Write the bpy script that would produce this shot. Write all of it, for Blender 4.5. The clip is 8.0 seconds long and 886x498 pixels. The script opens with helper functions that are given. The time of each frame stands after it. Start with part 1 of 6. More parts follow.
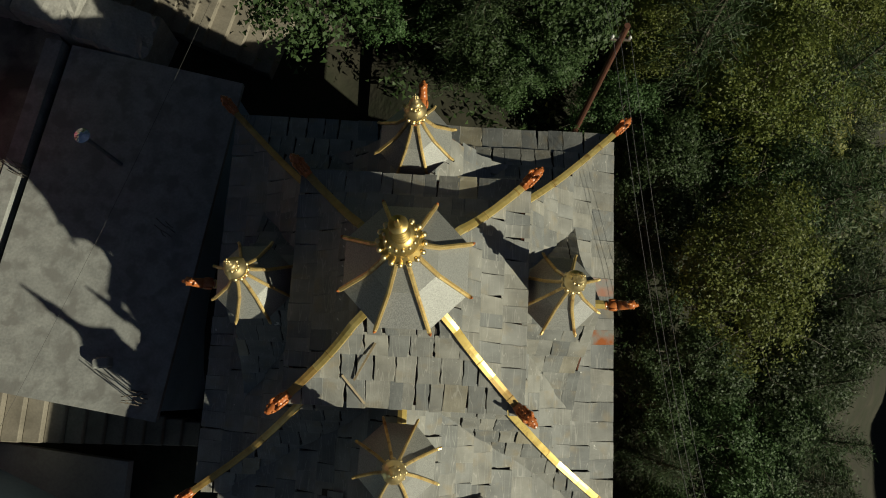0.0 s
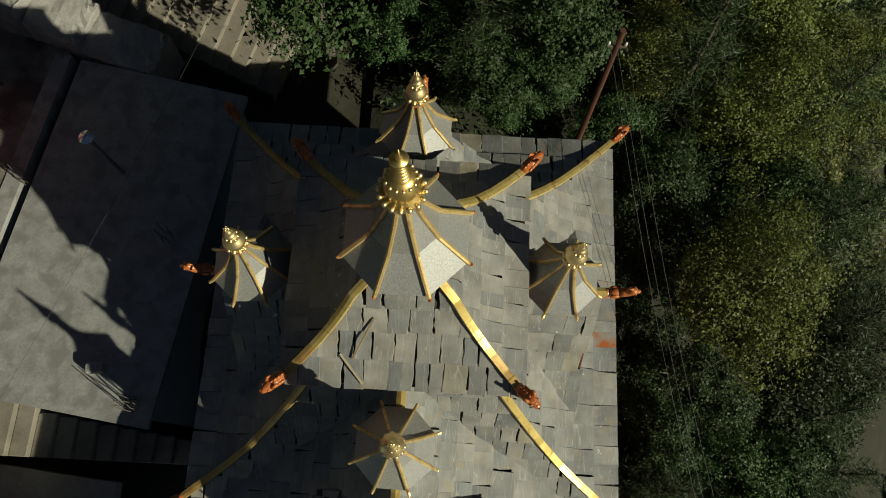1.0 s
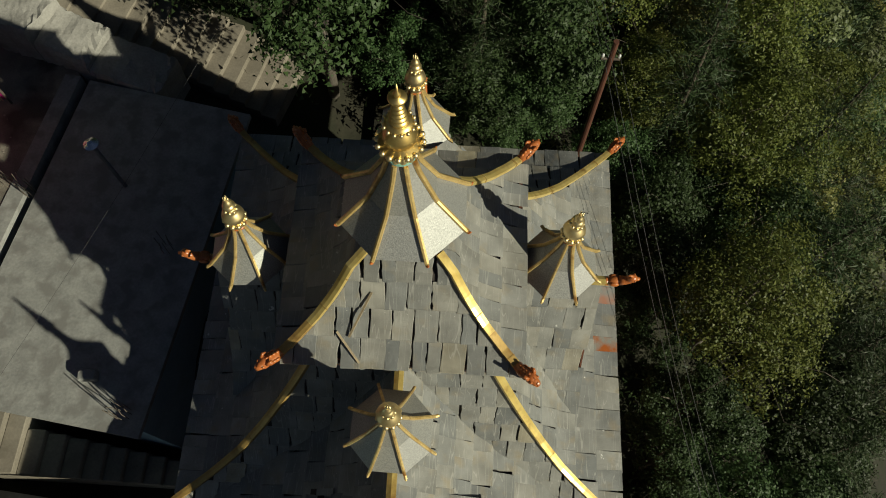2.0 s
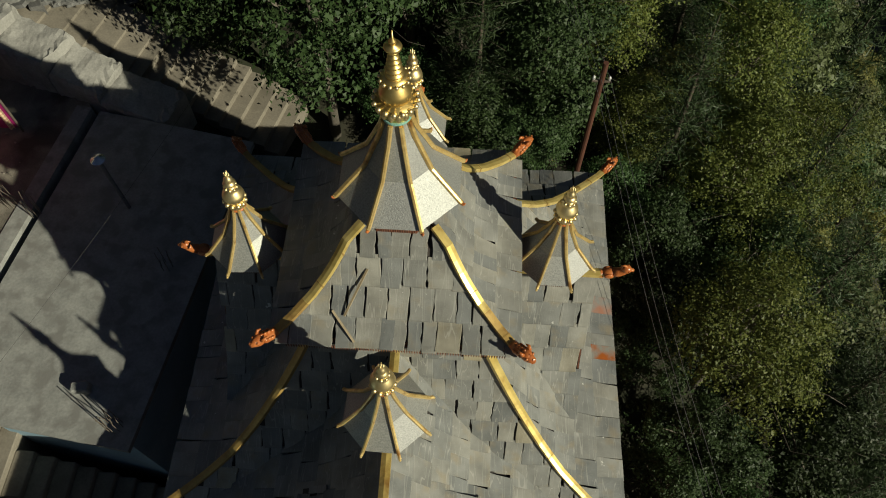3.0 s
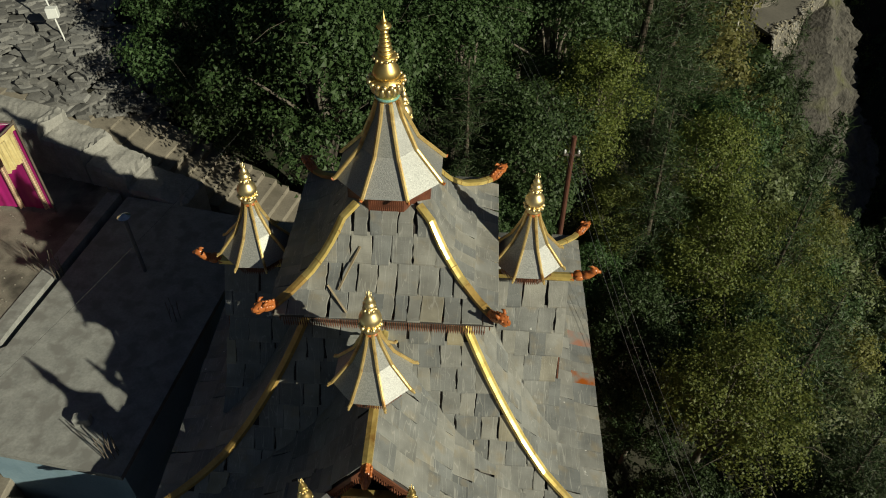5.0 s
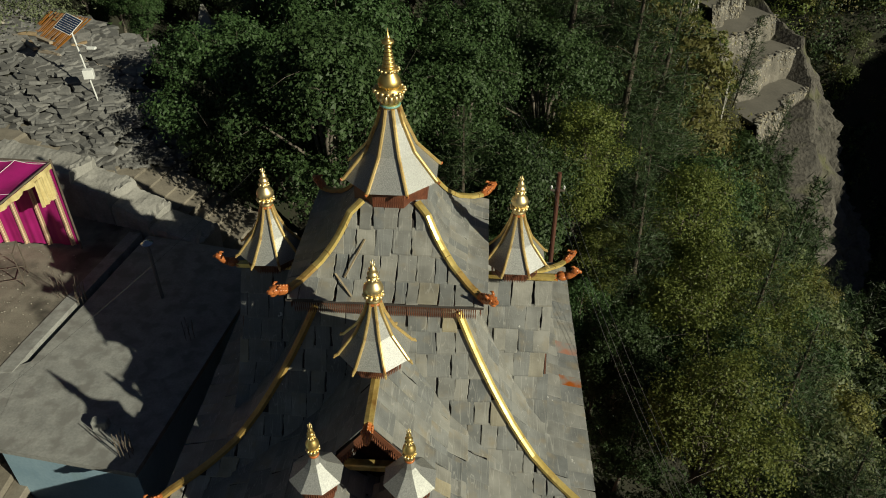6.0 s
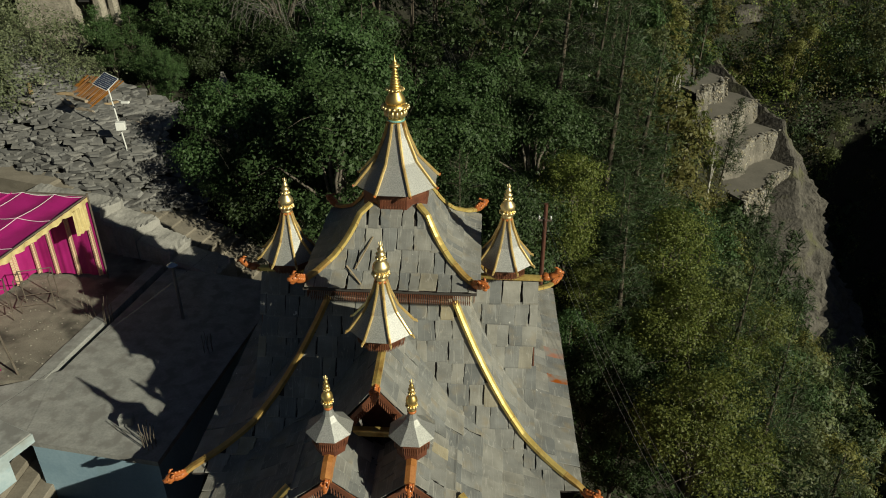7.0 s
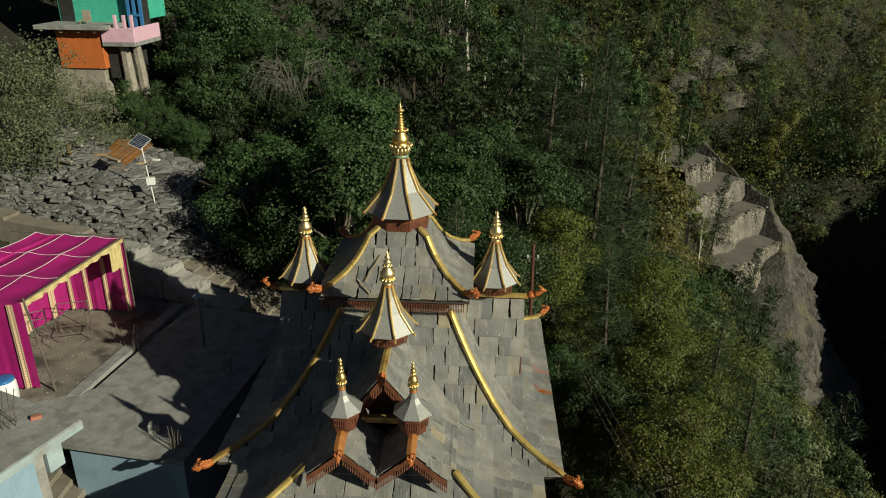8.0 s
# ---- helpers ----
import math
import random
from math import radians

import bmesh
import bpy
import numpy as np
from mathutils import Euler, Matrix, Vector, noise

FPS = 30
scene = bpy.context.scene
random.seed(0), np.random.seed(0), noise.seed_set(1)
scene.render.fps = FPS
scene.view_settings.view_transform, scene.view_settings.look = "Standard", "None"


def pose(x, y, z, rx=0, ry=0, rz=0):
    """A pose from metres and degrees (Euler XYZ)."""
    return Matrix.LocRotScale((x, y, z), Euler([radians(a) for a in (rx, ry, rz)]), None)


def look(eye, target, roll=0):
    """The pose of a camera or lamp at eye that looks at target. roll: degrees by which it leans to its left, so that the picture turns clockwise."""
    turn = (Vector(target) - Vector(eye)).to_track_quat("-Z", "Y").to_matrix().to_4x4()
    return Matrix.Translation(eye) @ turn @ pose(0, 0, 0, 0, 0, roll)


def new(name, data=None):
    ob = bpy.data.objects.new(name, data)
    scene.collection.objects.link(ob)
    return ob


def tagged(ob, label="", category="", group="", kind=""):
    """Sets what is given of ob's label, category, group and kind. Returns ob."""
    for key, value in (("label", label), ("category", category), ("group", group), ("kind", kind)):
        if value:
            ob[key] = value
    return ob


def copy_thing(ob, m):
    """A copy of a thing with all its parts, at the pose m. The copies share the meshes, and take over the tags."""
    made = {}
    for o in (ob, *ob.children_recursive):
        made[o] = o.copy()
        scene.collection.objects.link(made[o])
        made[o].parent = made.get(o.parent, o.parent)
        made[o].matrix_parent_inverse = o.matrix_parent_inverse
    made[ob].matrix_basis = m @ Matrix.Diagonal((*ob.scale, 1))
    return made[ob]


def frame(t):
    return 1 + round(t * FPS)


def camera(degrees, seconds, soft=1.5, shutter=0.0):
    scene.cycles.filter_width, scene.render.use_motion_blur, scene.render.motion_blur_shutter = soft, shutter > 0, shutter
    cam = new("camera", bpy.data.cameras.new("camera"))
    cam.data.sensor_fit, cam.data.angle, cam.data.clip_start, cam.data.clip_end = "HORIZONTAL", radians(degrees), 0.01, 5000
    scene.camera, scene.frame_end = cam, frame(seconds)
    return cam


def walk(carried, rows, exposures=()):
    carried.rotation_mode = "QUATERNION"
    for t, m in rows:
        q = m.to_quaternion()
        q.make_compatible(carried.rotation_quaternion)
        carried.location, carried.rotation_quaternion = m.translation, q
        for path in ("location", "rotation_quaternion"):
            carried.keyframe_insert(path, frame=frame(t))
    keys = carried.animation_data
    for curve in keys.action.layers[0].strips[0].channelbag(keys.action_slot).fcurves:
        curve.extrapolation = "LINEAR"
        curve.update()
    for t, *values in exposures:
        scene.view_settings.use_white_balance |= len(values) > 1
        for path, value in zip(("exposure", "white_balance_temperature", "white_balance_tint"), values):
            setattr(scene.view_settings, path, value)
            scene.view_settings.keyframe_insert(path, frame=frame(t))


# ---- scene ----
cam = camera(63.5, 8.0, 1.0)
PATH = [
    (0, (0.404, -1.564, 15.247), (0.417, -1.166, 13.287), 4.9),
    (0.5, (0.426, -2.17, 15.081), (0.437, -1.688, 13.14), 4.3),
    (1, (0.466, -2.836, 14.872), (0.47, -2.253, 12.959), 3.6),
    (1.5, (0.512, -3.464, 14.66), (0.51, -2.786, 12.778), 3.1),
    (3, (0.749, -5.576, 13.865), (0.723, -4.578, 12.132), 1.9),
    (3.5, (0.858, -6.31, 13.617), (0.822, -5.198, 11.955), 1.5),
    (4, (0.984, -7.178, 13.369), (0.939, -5.949, 11.792), 1.3),
    (4.5, (1.102, -7.998, 13.159), (1.05, -6.666, 11.667), 1.2),
    (6, (1.463, -11.152, 12.517), (1.387, -9.545, 11.328), 0.8),
    (6.5, (1.533, -12.321, 12.3), (1.455, -10.647, 11.209), 0.7),
    (7, (1.621, -13.661, 12.043), (1.539, -11.92, 11.061), 0.7),
    (7.5, (1.707, -14.955, 11.877), (1.621, -13.161, 10.998), 0.7),
    (8, (1.825, -16.43, 11.763), (1.736, -14.586, 10.993), 0.7),
]
walk(cam, [(t, look(eye, target, roll)) for t, eye, target, roll in PATH])

# ---- world and sun ----
SUN_DIR = Vector((10.4, -6.5, 5.95)).normalized()
world = bpy.data.worlds.new("world")
scene.world = world
world.use_nodes = True
wn = world.node_tree
sky = wn.nodes.new("ShaderNodeTexSky")
sky.sky_type = "NISHITA"
sky.sun_disc = False
sky.sun_elevation = math.asin(SUN_DIR.z)
sky.sun_rotation = math.atan2(SUN_DIR.x, SUN_DIR.y)
sky.altitude = 2500
sky.dust_density = 2.5
sky.ozone_density = 0.7
wn.links.new(sky.outputs[0], wn.nodes["Background"].inputs[0])
wn.nodes["Background"].inputs[1].default_value = 0.022
sun = new("sun", bpy.data.lights.new("sun", "SUN"))
sun.data.energy = 5.0
sun.data.angle = radians(0.53)
sun.data.color = (1.0, 0.965, 0.74)
sun.matrix_world = look(SUN_DIR * 60, (0, 0, 0))


# ---- materials ----
def shader(name):
    m = bpy.data.materials.new(name)
    m.use_nodes = True
    return m, m.node_tree, m.node_tree.nodes["Principled BSDF"]


def surface(name, a, b, rough=0.7, metal=0.0, scale=3.0, fine=40.0, bump=0.2, spread=0.0, dirt=None, dirt_at=(0.55, 0.75),
            spec=0.5, island=False, dirt_scale=0.35, depth=0.01):
    """A surface of two colours mixed by noise at two scales, with relief; spread: how far pieces differ in value."""
    m, t, p = shader(name)
    n, l = t.nodes, t.links
    co = n.new("ShaderNodeTexCoord")
    big = n.new("ShaderNodeTexNoise")
    big.inputs["Scale"].default_value, big.inputs["Detail"].default_value = scale, 6
    small = n.new("ShaderNodeTexNoise")
    small.inputs["Scale"].default_value, small.inputs["Detail"].default_value = fine, 5
    l.new(co.outputs["Object"], big.inputs["Vector"]), l.new(co.outputs["Object"], small.inputs["Vector"])
    both = n.new("ShaderNodeMix")
    both.inputs[0].default_value = 0.4
    l.new(big.outputs["Fac"], both.inputs[2]), l.new(small.outputs["Fac"], both.inputs[3])
    ramp = n.new("ShaderNodeValToRGB")
    ramp.color_ramp.elements[0].position, ramp.color_ramp.elements[1].position = 0.36, 0.64
    ramp.color_ramp.elements[0].color, ramp.color_ramp.elements[1].color = (*a, 1), (*b, 1)
    l.new(both.outputs[0], ramp.inputs[0])
    col = ramp.outputs[0]
    if dirt:
        blot = n.new("ShaderNodeTexNoise")
        blot.inputs["Scale"].default_value, blot.inputs["Detail"].default_value = dirt_scale * 3, 8
        l.new(co.outputs["Object"], blot.inputs["Vector"])
        lim = n.new("ShaderNodeMapRange")
        lim.inputs[1].default_value, lim.inputs[2].default_value = dirt_at
        l.new(blot.outputs["Fac"], lim.inputs[0])
        mix = n.new("ShaderNodeMix")
        mix.data_type = "RGBA"
        l.new(lim.outputs[0], mix.inputs[0]), l.new(col, mix.inputs[6])
        mix.inputs[7].default_value = (*dirt, 1)
        col = mix.outputs[2]
    if spread:
        if island:
            rnd = n.new("ShaderNodeNewGeometry").outputs["Random Per Island"]
        else:
            rnd = n.new("ShaderNodeObjectInfo").outputs["Random"]
        val = n.new("ShaderNodeMapRange")
        val.inputs[3].default_value, val.inputs[4].default_value = 1 - spread, 1 + spread
        l.new(rnd, val.inputs[0])
        hsv = n.new("ShaderNodeHueSaturation")
        l.new(val.outputs[0], hsv.inputs["Value"]), l.new(col, hsv.inputs["Color"])
        wob = n.new("ShaderNodeMath")
        wob.operation = "MULTIPLY"
        wob.inputs[1].default_value = 7.31
        l.new(rnd, wob.inputs[0])
        fr = n.new("ShaderNodeMath")
        fr.operation = "FRACT"
        l.new(wob.outputs[0], fr.inputs[0])
        sat = n.new("ShaderNodeMapRange")
        sat.inputs[3].default_value, sat.inputs[4].default_value = 0.5, 1.7
        l.new(fr.outputs[0], sat.inputs[0]), l.new(sat.outputs[0], hsv.inputs["Saturation"])
        col = hsv.outputs[0]
    l.new(col, p.inputs["Base Color"])
    p.inputs["Roughness"].default_value, p.inputs["Metallic"].default_value = rough, metal
    p.inputs["Specular IOR Level"].default_value = spec
    if bump:
        bp = n.new("ShaderNodeBump")
        bp.inputs["Strength"].default_value, bp.inputs["Distance"].default_value = bump, depth
        l.new(both.outputs[0], bp.inputs["Height"]), l.new(bp.outputs[0], p.inputs["Normal"])
    return m


def leafy(name, a, b, rough=0.55, spread=0.35, trans=0.25):
    """Leaves: a colour for each leaf between a and b, a little light through the blade."""
    m, t, p = shader(name)
    n, l = t.nodes, t.links
    geo = n.new("ShaderNodeNewGeometry")
    inf = n.new("ShaderNodeObjectInfo")
    mix = n.new("ShaderNodeMix")
    mix.data_type = "RGBA"
    mix.inputs[6].default_value, mix.inputs[7].default_value = (*a, 1), (*b, 1)
    l.new(geo.outputs["Random Per Island"], mix.inputs[0])
    hsv = n.new("ShaderNodeHueSaturation")
    val = n.new("ShaderNodeMapRange")
    val.inputs[3].default_value, val.inputs[4].default_value = 1 - spread, 1 + spread
    l.new(inf.outputs["Random"], val.inputs[0]), l.new(val.outputs[0], hsv.inputs["Value"])
    hue = n.new("ShaderNodeMapRange")
    hue.inputs[3].default_value, hue.inputs[4].default_value = 0.485, 0.51
    l.new(inf.outputs["Random"], hue.inputs[0]), l.new(hue.outputs[0], hsv.inputs["Hue"])
    l.new(mix.outputs[2], hsv.inputs["Color"])
    l.new(hsv.outputs[0], p.inputs["Base Color"])
    p.inputs["Roughness"].default_value = rough
    p.inputs["Specular IOR Level"].default_value = 0.3
    tr = n.new("ShaderNodeBsdfTranslucent")
    l.new(hsv.outputs[0], tr.inputs[0])
    ms = n.new("ShaderNodeMixShader")
    ms.inputs[0].default_value = trans
    l.new(p.outputs[0], ms.inputs[1]), l.new(tr.outputs[0], ms.inputs[2])
    l.new(ms.outputs[0], n["Material Output"].inputs[0])
    return m




def slate_material(name, island):
    """Split slate: each piece takes its own tone between blue-grey, olive-grey and rare tan, with grain along the split and pale scuffs."""
    m, t, p = shader(name)
    n, l = t.nodes, t.links
    rnd = n.new("ShaderNodeNewGeometry").outputs["Random Per Island"] if island else n.new("ShaderNodeObjectInfo").outputs["Random"]
    tone = n.new("ShaderNodeValToRGB")
    e = tone.color_ramp.elements
    e[0].position, e[0].color = 0.0, (0.150, 0.157, 0.158, 1)
    e[1].position, e[1].color = 1.0, (0.33, 0.29, 0.20, 1)
    for at, c in ((0.25, (0.182, 0.186, 0.181)), (0.5, (0.208, 0.208, 0.196)), (0.75, (0.228, 0.225, 0.207)), (0.96, (0.250, 0.243, 0.217))):
        x = e.new(at)
        x.color = (*c, 1)
    l.new(rnd, tone.inputs[0])
    co = n.new("ShaderNodeTexCoord")
    shift = n.new("ShaderNodeVectorMath")
    l.new(co.outputs["Object"], shift.inputs[0])
    scl = n.new("ShaderNodeVectorMath")
    scl.operation = "SCALE"
    scl.inputs[0].default_value = (31, 17, 23)
    l.new(rnd, scl.inputs["Scale"])
    l.new(scl.outputs[0], shift.inputs[1])
    big, fine, grit = (n.new("ShaderNodeTexNoise") for k in range(3))
    for tex, s, d in ((big, 2.2, 5), (fine, 18, 6), (grit, 90, 3)):
        tex.inputs["Scale"].default_value, tex.inputs["Detail"].default_value = s, d
        l.new(shift.outputs[0], tex.inputs["Vector"])
    mul = n.new("ShaderNodeMapRange")
    mul.inputs[1].default_value, mul.inputs[2].default_value, mul.inputs[3].default_value, mul.inputs[4].default_value = 0.3, 0.7, 0.72, 1.28
    l.new(big.outputs["Fac"], mul.inputs[0])
    hsv = n.new("ShaderNodeHueSaturation")
    l.new(mul.outputs[0], hsv.inputs["Value"]), l.new(tone.outputs[0], hsv.inputs["Color"])
    scuff = n.new("ShaderNodeMapRange")
    scuff.inputs[1].default_value, scuff.inputs[2].default_value, scuff.inputs[4].default_value = 0.62, 0.80, 0.55
    l.new(fine.outputs["Fac"], scuff.inputs[0])
    mix = n.new("ShaderNodeMix")
    mix.data_type = "RGBA"
    mix.inputs[7].default_value = (0.36, 0.35, 0.32, 1)
    l.new(scuff.outputs[0], mix.inputs[0]), l.new(hsv.outputs[0], mix.inputs[6])
    rust = n.new("ShaderNodeMapRange")
    rust.inputs[1].default_value, rust.inputs[2].default_value, rust.inputs[4].default_value = 0.56, 0.74, 0.5
    patch = n.new("ShaderNodeTexNoise")
    patch.inputs["Scale"].default_value, patch.inputs["Detail"].default_value = 3.1, 7
    l.new(shift.outputs[0], patch.inputs["Vector"])
    l.new(patch.outputs["Fac"], rust.inputs[0])
    ochre = n.new("ShaderNodeMix")
    ochre.data_type = "RGBA"
    ochre.inputs[7].default_value = (0.26, 0.205, 0.12, 1)
    l.new(rust.outputs[0], ochre.inputs[0]), l.new(mix.outputs[2], ochre.inputs[6])
    # cracks along the slope and small white lime spots
    wave = n.new("ShaderNodeTexNoise")
    wave.inputs["Scale"].default_value, wave.inputs["Detail"].default_value = 6.5, 4
    l.new(co.outputs["Object"], wave.inputs["Vector"])
    spot = n.new("ShaderNodeMapRange")
    spot.inputs[1].default_value, spot.inputs[2].default_value, spot.inputs[4].default_value = 0.72, 0.735, 0.8
    l.new(wave.outputs["Fac"], spot.inputs[0])
    thin = n.new("ShaderNodeVectorMath")
    thin.operation = "MULTIPLY"
    thin.inputs[1].default_value = (6.0, 0.55, 0.55)
    l.new(shift.outputs[0], thin.inputs[0])
    vein = n.new("ShaderNodeTexNoise")
    vein.inputs["Scale"].default_value, vein.inputs["Detail"].default_value = 1.6, 1
    l.new(thin.outputs[0], vein.inputs["Vector"])
    dist = n.new("ShaderNodeMath")
    dist.operation = "SUBTRACT"
    dist.inputs[1].default_value = 0.5
    l.new(vein.outputs["Fac"], dist.inputs[0])
    size = n.new("ShaderNodeMath")
    size.operation = "ABSOLUTE"
    l.new(dist.outputs[0], size.inputs[0])
    line = n.new("ShaderNodeMapRange")
    line.inputs[1].default_value, line.inputs[2].default_value, line.inputs[3].default_value, line.inputs[4].default_value = 0.004, 0.012, 0.42, 0.0
    l.new(size.outputs[0], line.inputs[0])
    crack = n.new("ShaderNodeMix")
    crack.data_type = "RGBA"
    crack.inputs[7].default_value = (0.40, 0.39, 0.36, 1)
    l.new(line.outputs[0], crack.inputs[0]), l.new(ochre.outputs[2], crack.inputs[6])
    lime = n.new("ShaderNodeMix")
    lime.data_type = "RGBA"
    lime.inputs[7].default_value = (0.62, 0.61, 0.58, 1)
    l.new(spot.outputs[0], lime.inputs[0]), l.new(crack.outputs[2], lime.inputs[6])
    l.new(lime.outputs[2], p.inputs["Base Color"])
    p.inputs["Roughness"].default_value, p.inputs["Specular IOR Level"].default_value = 0.55, 0.4
    add = n.new("ShaderNodeMath")
    l.new(fine.outputs["Fac"], add.inputs[0]), l.new(grit.outputs["Fac"], add.inputs[1])
    bp = n.new("ShaderNodeBump")
    bp.inputs["Strength"].default_value, bp.inputs["Distance"].default_value = 0.55, 0.012
    l.new(add.outputs[0], bp.inputs["Height"]), l.new(bp.outputs[0], p.inputs["Normal"])
    return m


SLATE_RED = surface("red_stained_slate", (0.17, 0.17, 0.16), (0.22, 0.21, 0.19), 0.6, dirt=(0.27, 0.10, 0.05), dirt_at=(0.40, 0.62), dirt_scale=1.0, spread=0.15)
SLATE, SLATE_J = slate_material("slate", False), slate_material("slate_joined", True)
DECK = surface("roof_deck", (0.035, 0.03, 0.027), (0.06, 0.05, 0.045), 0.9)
SHEET = surface("grey_sheet", (0.25, 0.255, 0.245), (0.41, 0.41, 0.395), 0.50, metal=0.5, scale=45, fine=140, bump=0.9, depth=0.007, spread=0.06)
GOLD = surface("gold_leaf", (0.76, 0.60, 0.30), (0.84, 0.69, 0.38), 0.44, metal=0.97, scale=5, fine=25, bump=0.12)
GILT = surface("gilt_copper", (0.68, 0.48, 0.16), (0.80, 0.60, 0.24), 0.41, metal=0.97, scale=5, fine=25, bump=0.12)
GOLD_TRIM = surface("gold_trim", (0.60, 0.40, 0.14), (0.84, 0.64, 0.28), 0.34, metal=0.55, scale=4, fine=30, bump=0.3, dirt=(0.35, 0.17, 0.05), dirt_at=(0.55, 0.72), dirt_scale=1.5)
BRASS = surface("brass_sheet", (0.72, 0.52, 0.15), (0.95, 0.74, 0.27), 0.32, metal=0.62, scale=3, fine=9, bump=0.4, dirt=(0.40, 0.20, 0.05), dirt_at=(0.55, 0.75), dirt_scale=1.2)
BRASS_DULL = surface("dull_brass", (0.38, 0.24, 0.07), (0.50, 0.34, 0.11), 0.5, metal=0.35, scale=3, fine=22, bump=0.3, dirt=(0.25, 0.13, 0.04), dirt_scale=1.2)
VARNISH = surface("orange_varnish", (0.34, 0.095, 0.026), (0.50, 0.165, 0.045), 0.3, scale=8, fine=40, bump=0.3)
REDWOOD = surface("red_brown_wood", (0.075, 0.024, 0.014), (0.16, 0.05, 0.024), 0.5, scale=6, fine=50, bump=0.3)
FRINGE = surface("fringe_wood", (0.095, 0.034, 0.018), (0.185, 0.068, 0.034), 0.5, scale=6, fine=50, bump=0.3)
BATTEN = surface("batten_wood", (0.24, 0.19, 0.12), (0.36, 0.29, 0.19), 0.8, scale=6, fine=50, bump=0.3)
RIDGE_WOOD = surface("varnished_beam", (0.30, 0.11, 0.03), (0.46, 0.20, 0.055), 0.45, scale=4, fine=30, bump=0.2)
CONCRETE = surface("concrete", (0.20, 0.203, 0.197), (0.31, 0.313, 0.30), 0.9, scale=2.6, fine=17, bump=0.55, depth=0.02, dirt=(0.19, 0.188, 0.18), dirt_at=(0.50, 0.62), dirt_scale=0.8)
EARTH = surface("earth_yard", (0.145, 0.13, 0.108), (0.25, 0.228, 0.19), 0.95, scale=2.0, fine=45, bump=0.8, depth=0.03, dirt=(0.062, 0.056, 0.047), dirt_at=(0.50, 0.66), dirt_scale=0.3)
PLASTER = surface("stone_plaster", (0.21, 0.205, 0.19), (0.33, 0.32, 0.30), 0.9, scale=2.5, fine=18, bump=0.7, depth=0.03)
STEPS = surface("step_concrete", (0.155, 0.137, 0.11), (0.24, 0.212, 0.172), 0.9, scale=2, fine=20, bump=0.4, dirt=(0.13, 0.115, 0.09))
BLUE = surface("blue_paint", (0.20, 0.31, 0.40), (0.27, 0.39, 0.48), 0.7, scale=1.5, fine=15, bump=0.2, dirt=(0.20, 0.30, 0.33))
STEEL = surface("rusty_steel", (0.11, 0.09, 0.072), (0.20, 0.17, 0.14), 0.65, metal=0.4, fine=60)
TIN = surface("bright_tin", (0.6, 0.6, 0.62), (0.75, 0.75, 0.77), 0.25, metal=1.0, bump=0.1)
POLE = surface("painted_pole", (0.07, 0.028, 0.018), (0.115, 0.045, 0.028), 0.6, fine=30)
WIRE = surface("wire", (0.20, 0.20, 0.21), (0.28, 0.28, 0.29), 0.4, metal=0.6, bump=0)
CLOTH = surface("magenta_cloth", (0.27, 0.007, 0.115), (0.38, 0.011, 0.17), 0.6, scale=2, fine=60, bump=0.2)
CLOTH_GOLD = surface("gold_cloth", (0.46, 0.36, 0.15), (0.62, 0.52, 0.26), 0.6, scale=6, fine=60, bump=0.3)


def chequered(name, base, other, size):
    """Woven cloth with small squares of a second colour."""
    m, t, p = shader(name)
    n, l = t.nodes, t.links
    co = n.new("ShaderNodeTexCoord")
    chk = n.new("ShaderNodeTexChecker")
    chk.inputs["Scale"].default_value = 1 / size
    chk.inputs["Color1"].default_value, chk.inputs["Color2"].default_value = (*base, 1), (*other, 1)
    l.new(co.outputs["Object"], chk.inputs["Vector"])
    weave = n.new("ShaderNodeTexNoise")
    weave.inputs["Scale"].default_value, weave.inputs["Detail"].default_value = 60, 4
    l.new(co.outputs["Object"], weave.inputs["Vector"])
    tone = n.new("ShaderNodeHueSaturation")
    val = n.new("ShaderNodeMapRange")
    val.inputs[3].default_value, val.inputs[4].default_value = 0.8, 1.2
    l.new(weave.outputs["Fac"], val.inputs[0]), l.new(val.outputs[0], tone.inputs["Value"])
    l.new(chk.outputs["Color"], tone.inputs["Color"]), l.new(tone.outputs[0], p.inputs["Base Color"])
    p.inputs["Roughness"].default_value = 0.65
    return m


STRIPE = chequered("chequered_stripe", (0.56, 0.46, 0.29), (0.48, 0.27, 0.20), 0.045)
CORD = surface("white_cord", (0.6, 0.56, 0.58), (0.75, 0.7, 0.72), 0.8, bump=0)
STONE = surface("rubble_stone", (0.092, 0.091, 0.09), (0.175, 0.172, 0.167), 0.9, scale=3, fine=24, bump=0.5, spread=0.3)
STONE_J = surface("rubble_stone_joined", (0.092, 0.091, 0.09), (0.175, 0.172, 0.167), 0.9, scale=3, fine=24, bump=0.5, spread=0.3, island=True)
# near-black soil: the shade between the crowns is put into its colour
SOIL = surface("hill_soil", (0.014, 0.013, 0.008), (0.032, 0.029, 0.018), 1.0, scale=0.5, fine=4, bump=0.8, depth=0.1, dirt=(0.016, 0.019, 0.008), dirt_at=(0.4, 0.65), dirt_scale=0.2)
TERRACE = surface("terrace_soil", (0.10, 0.092, 0.078), (0.155, 0.142, 0.12), 1.0, scale=0.4, fine=4, bump=0.5, depth=0.05)
PINE_BARK = surface("pine_bark", (0.05, 0.04, 0.03), (0.10, 0.08, 0.06), 0.95, scale=6, fine=30, bump=0.6)
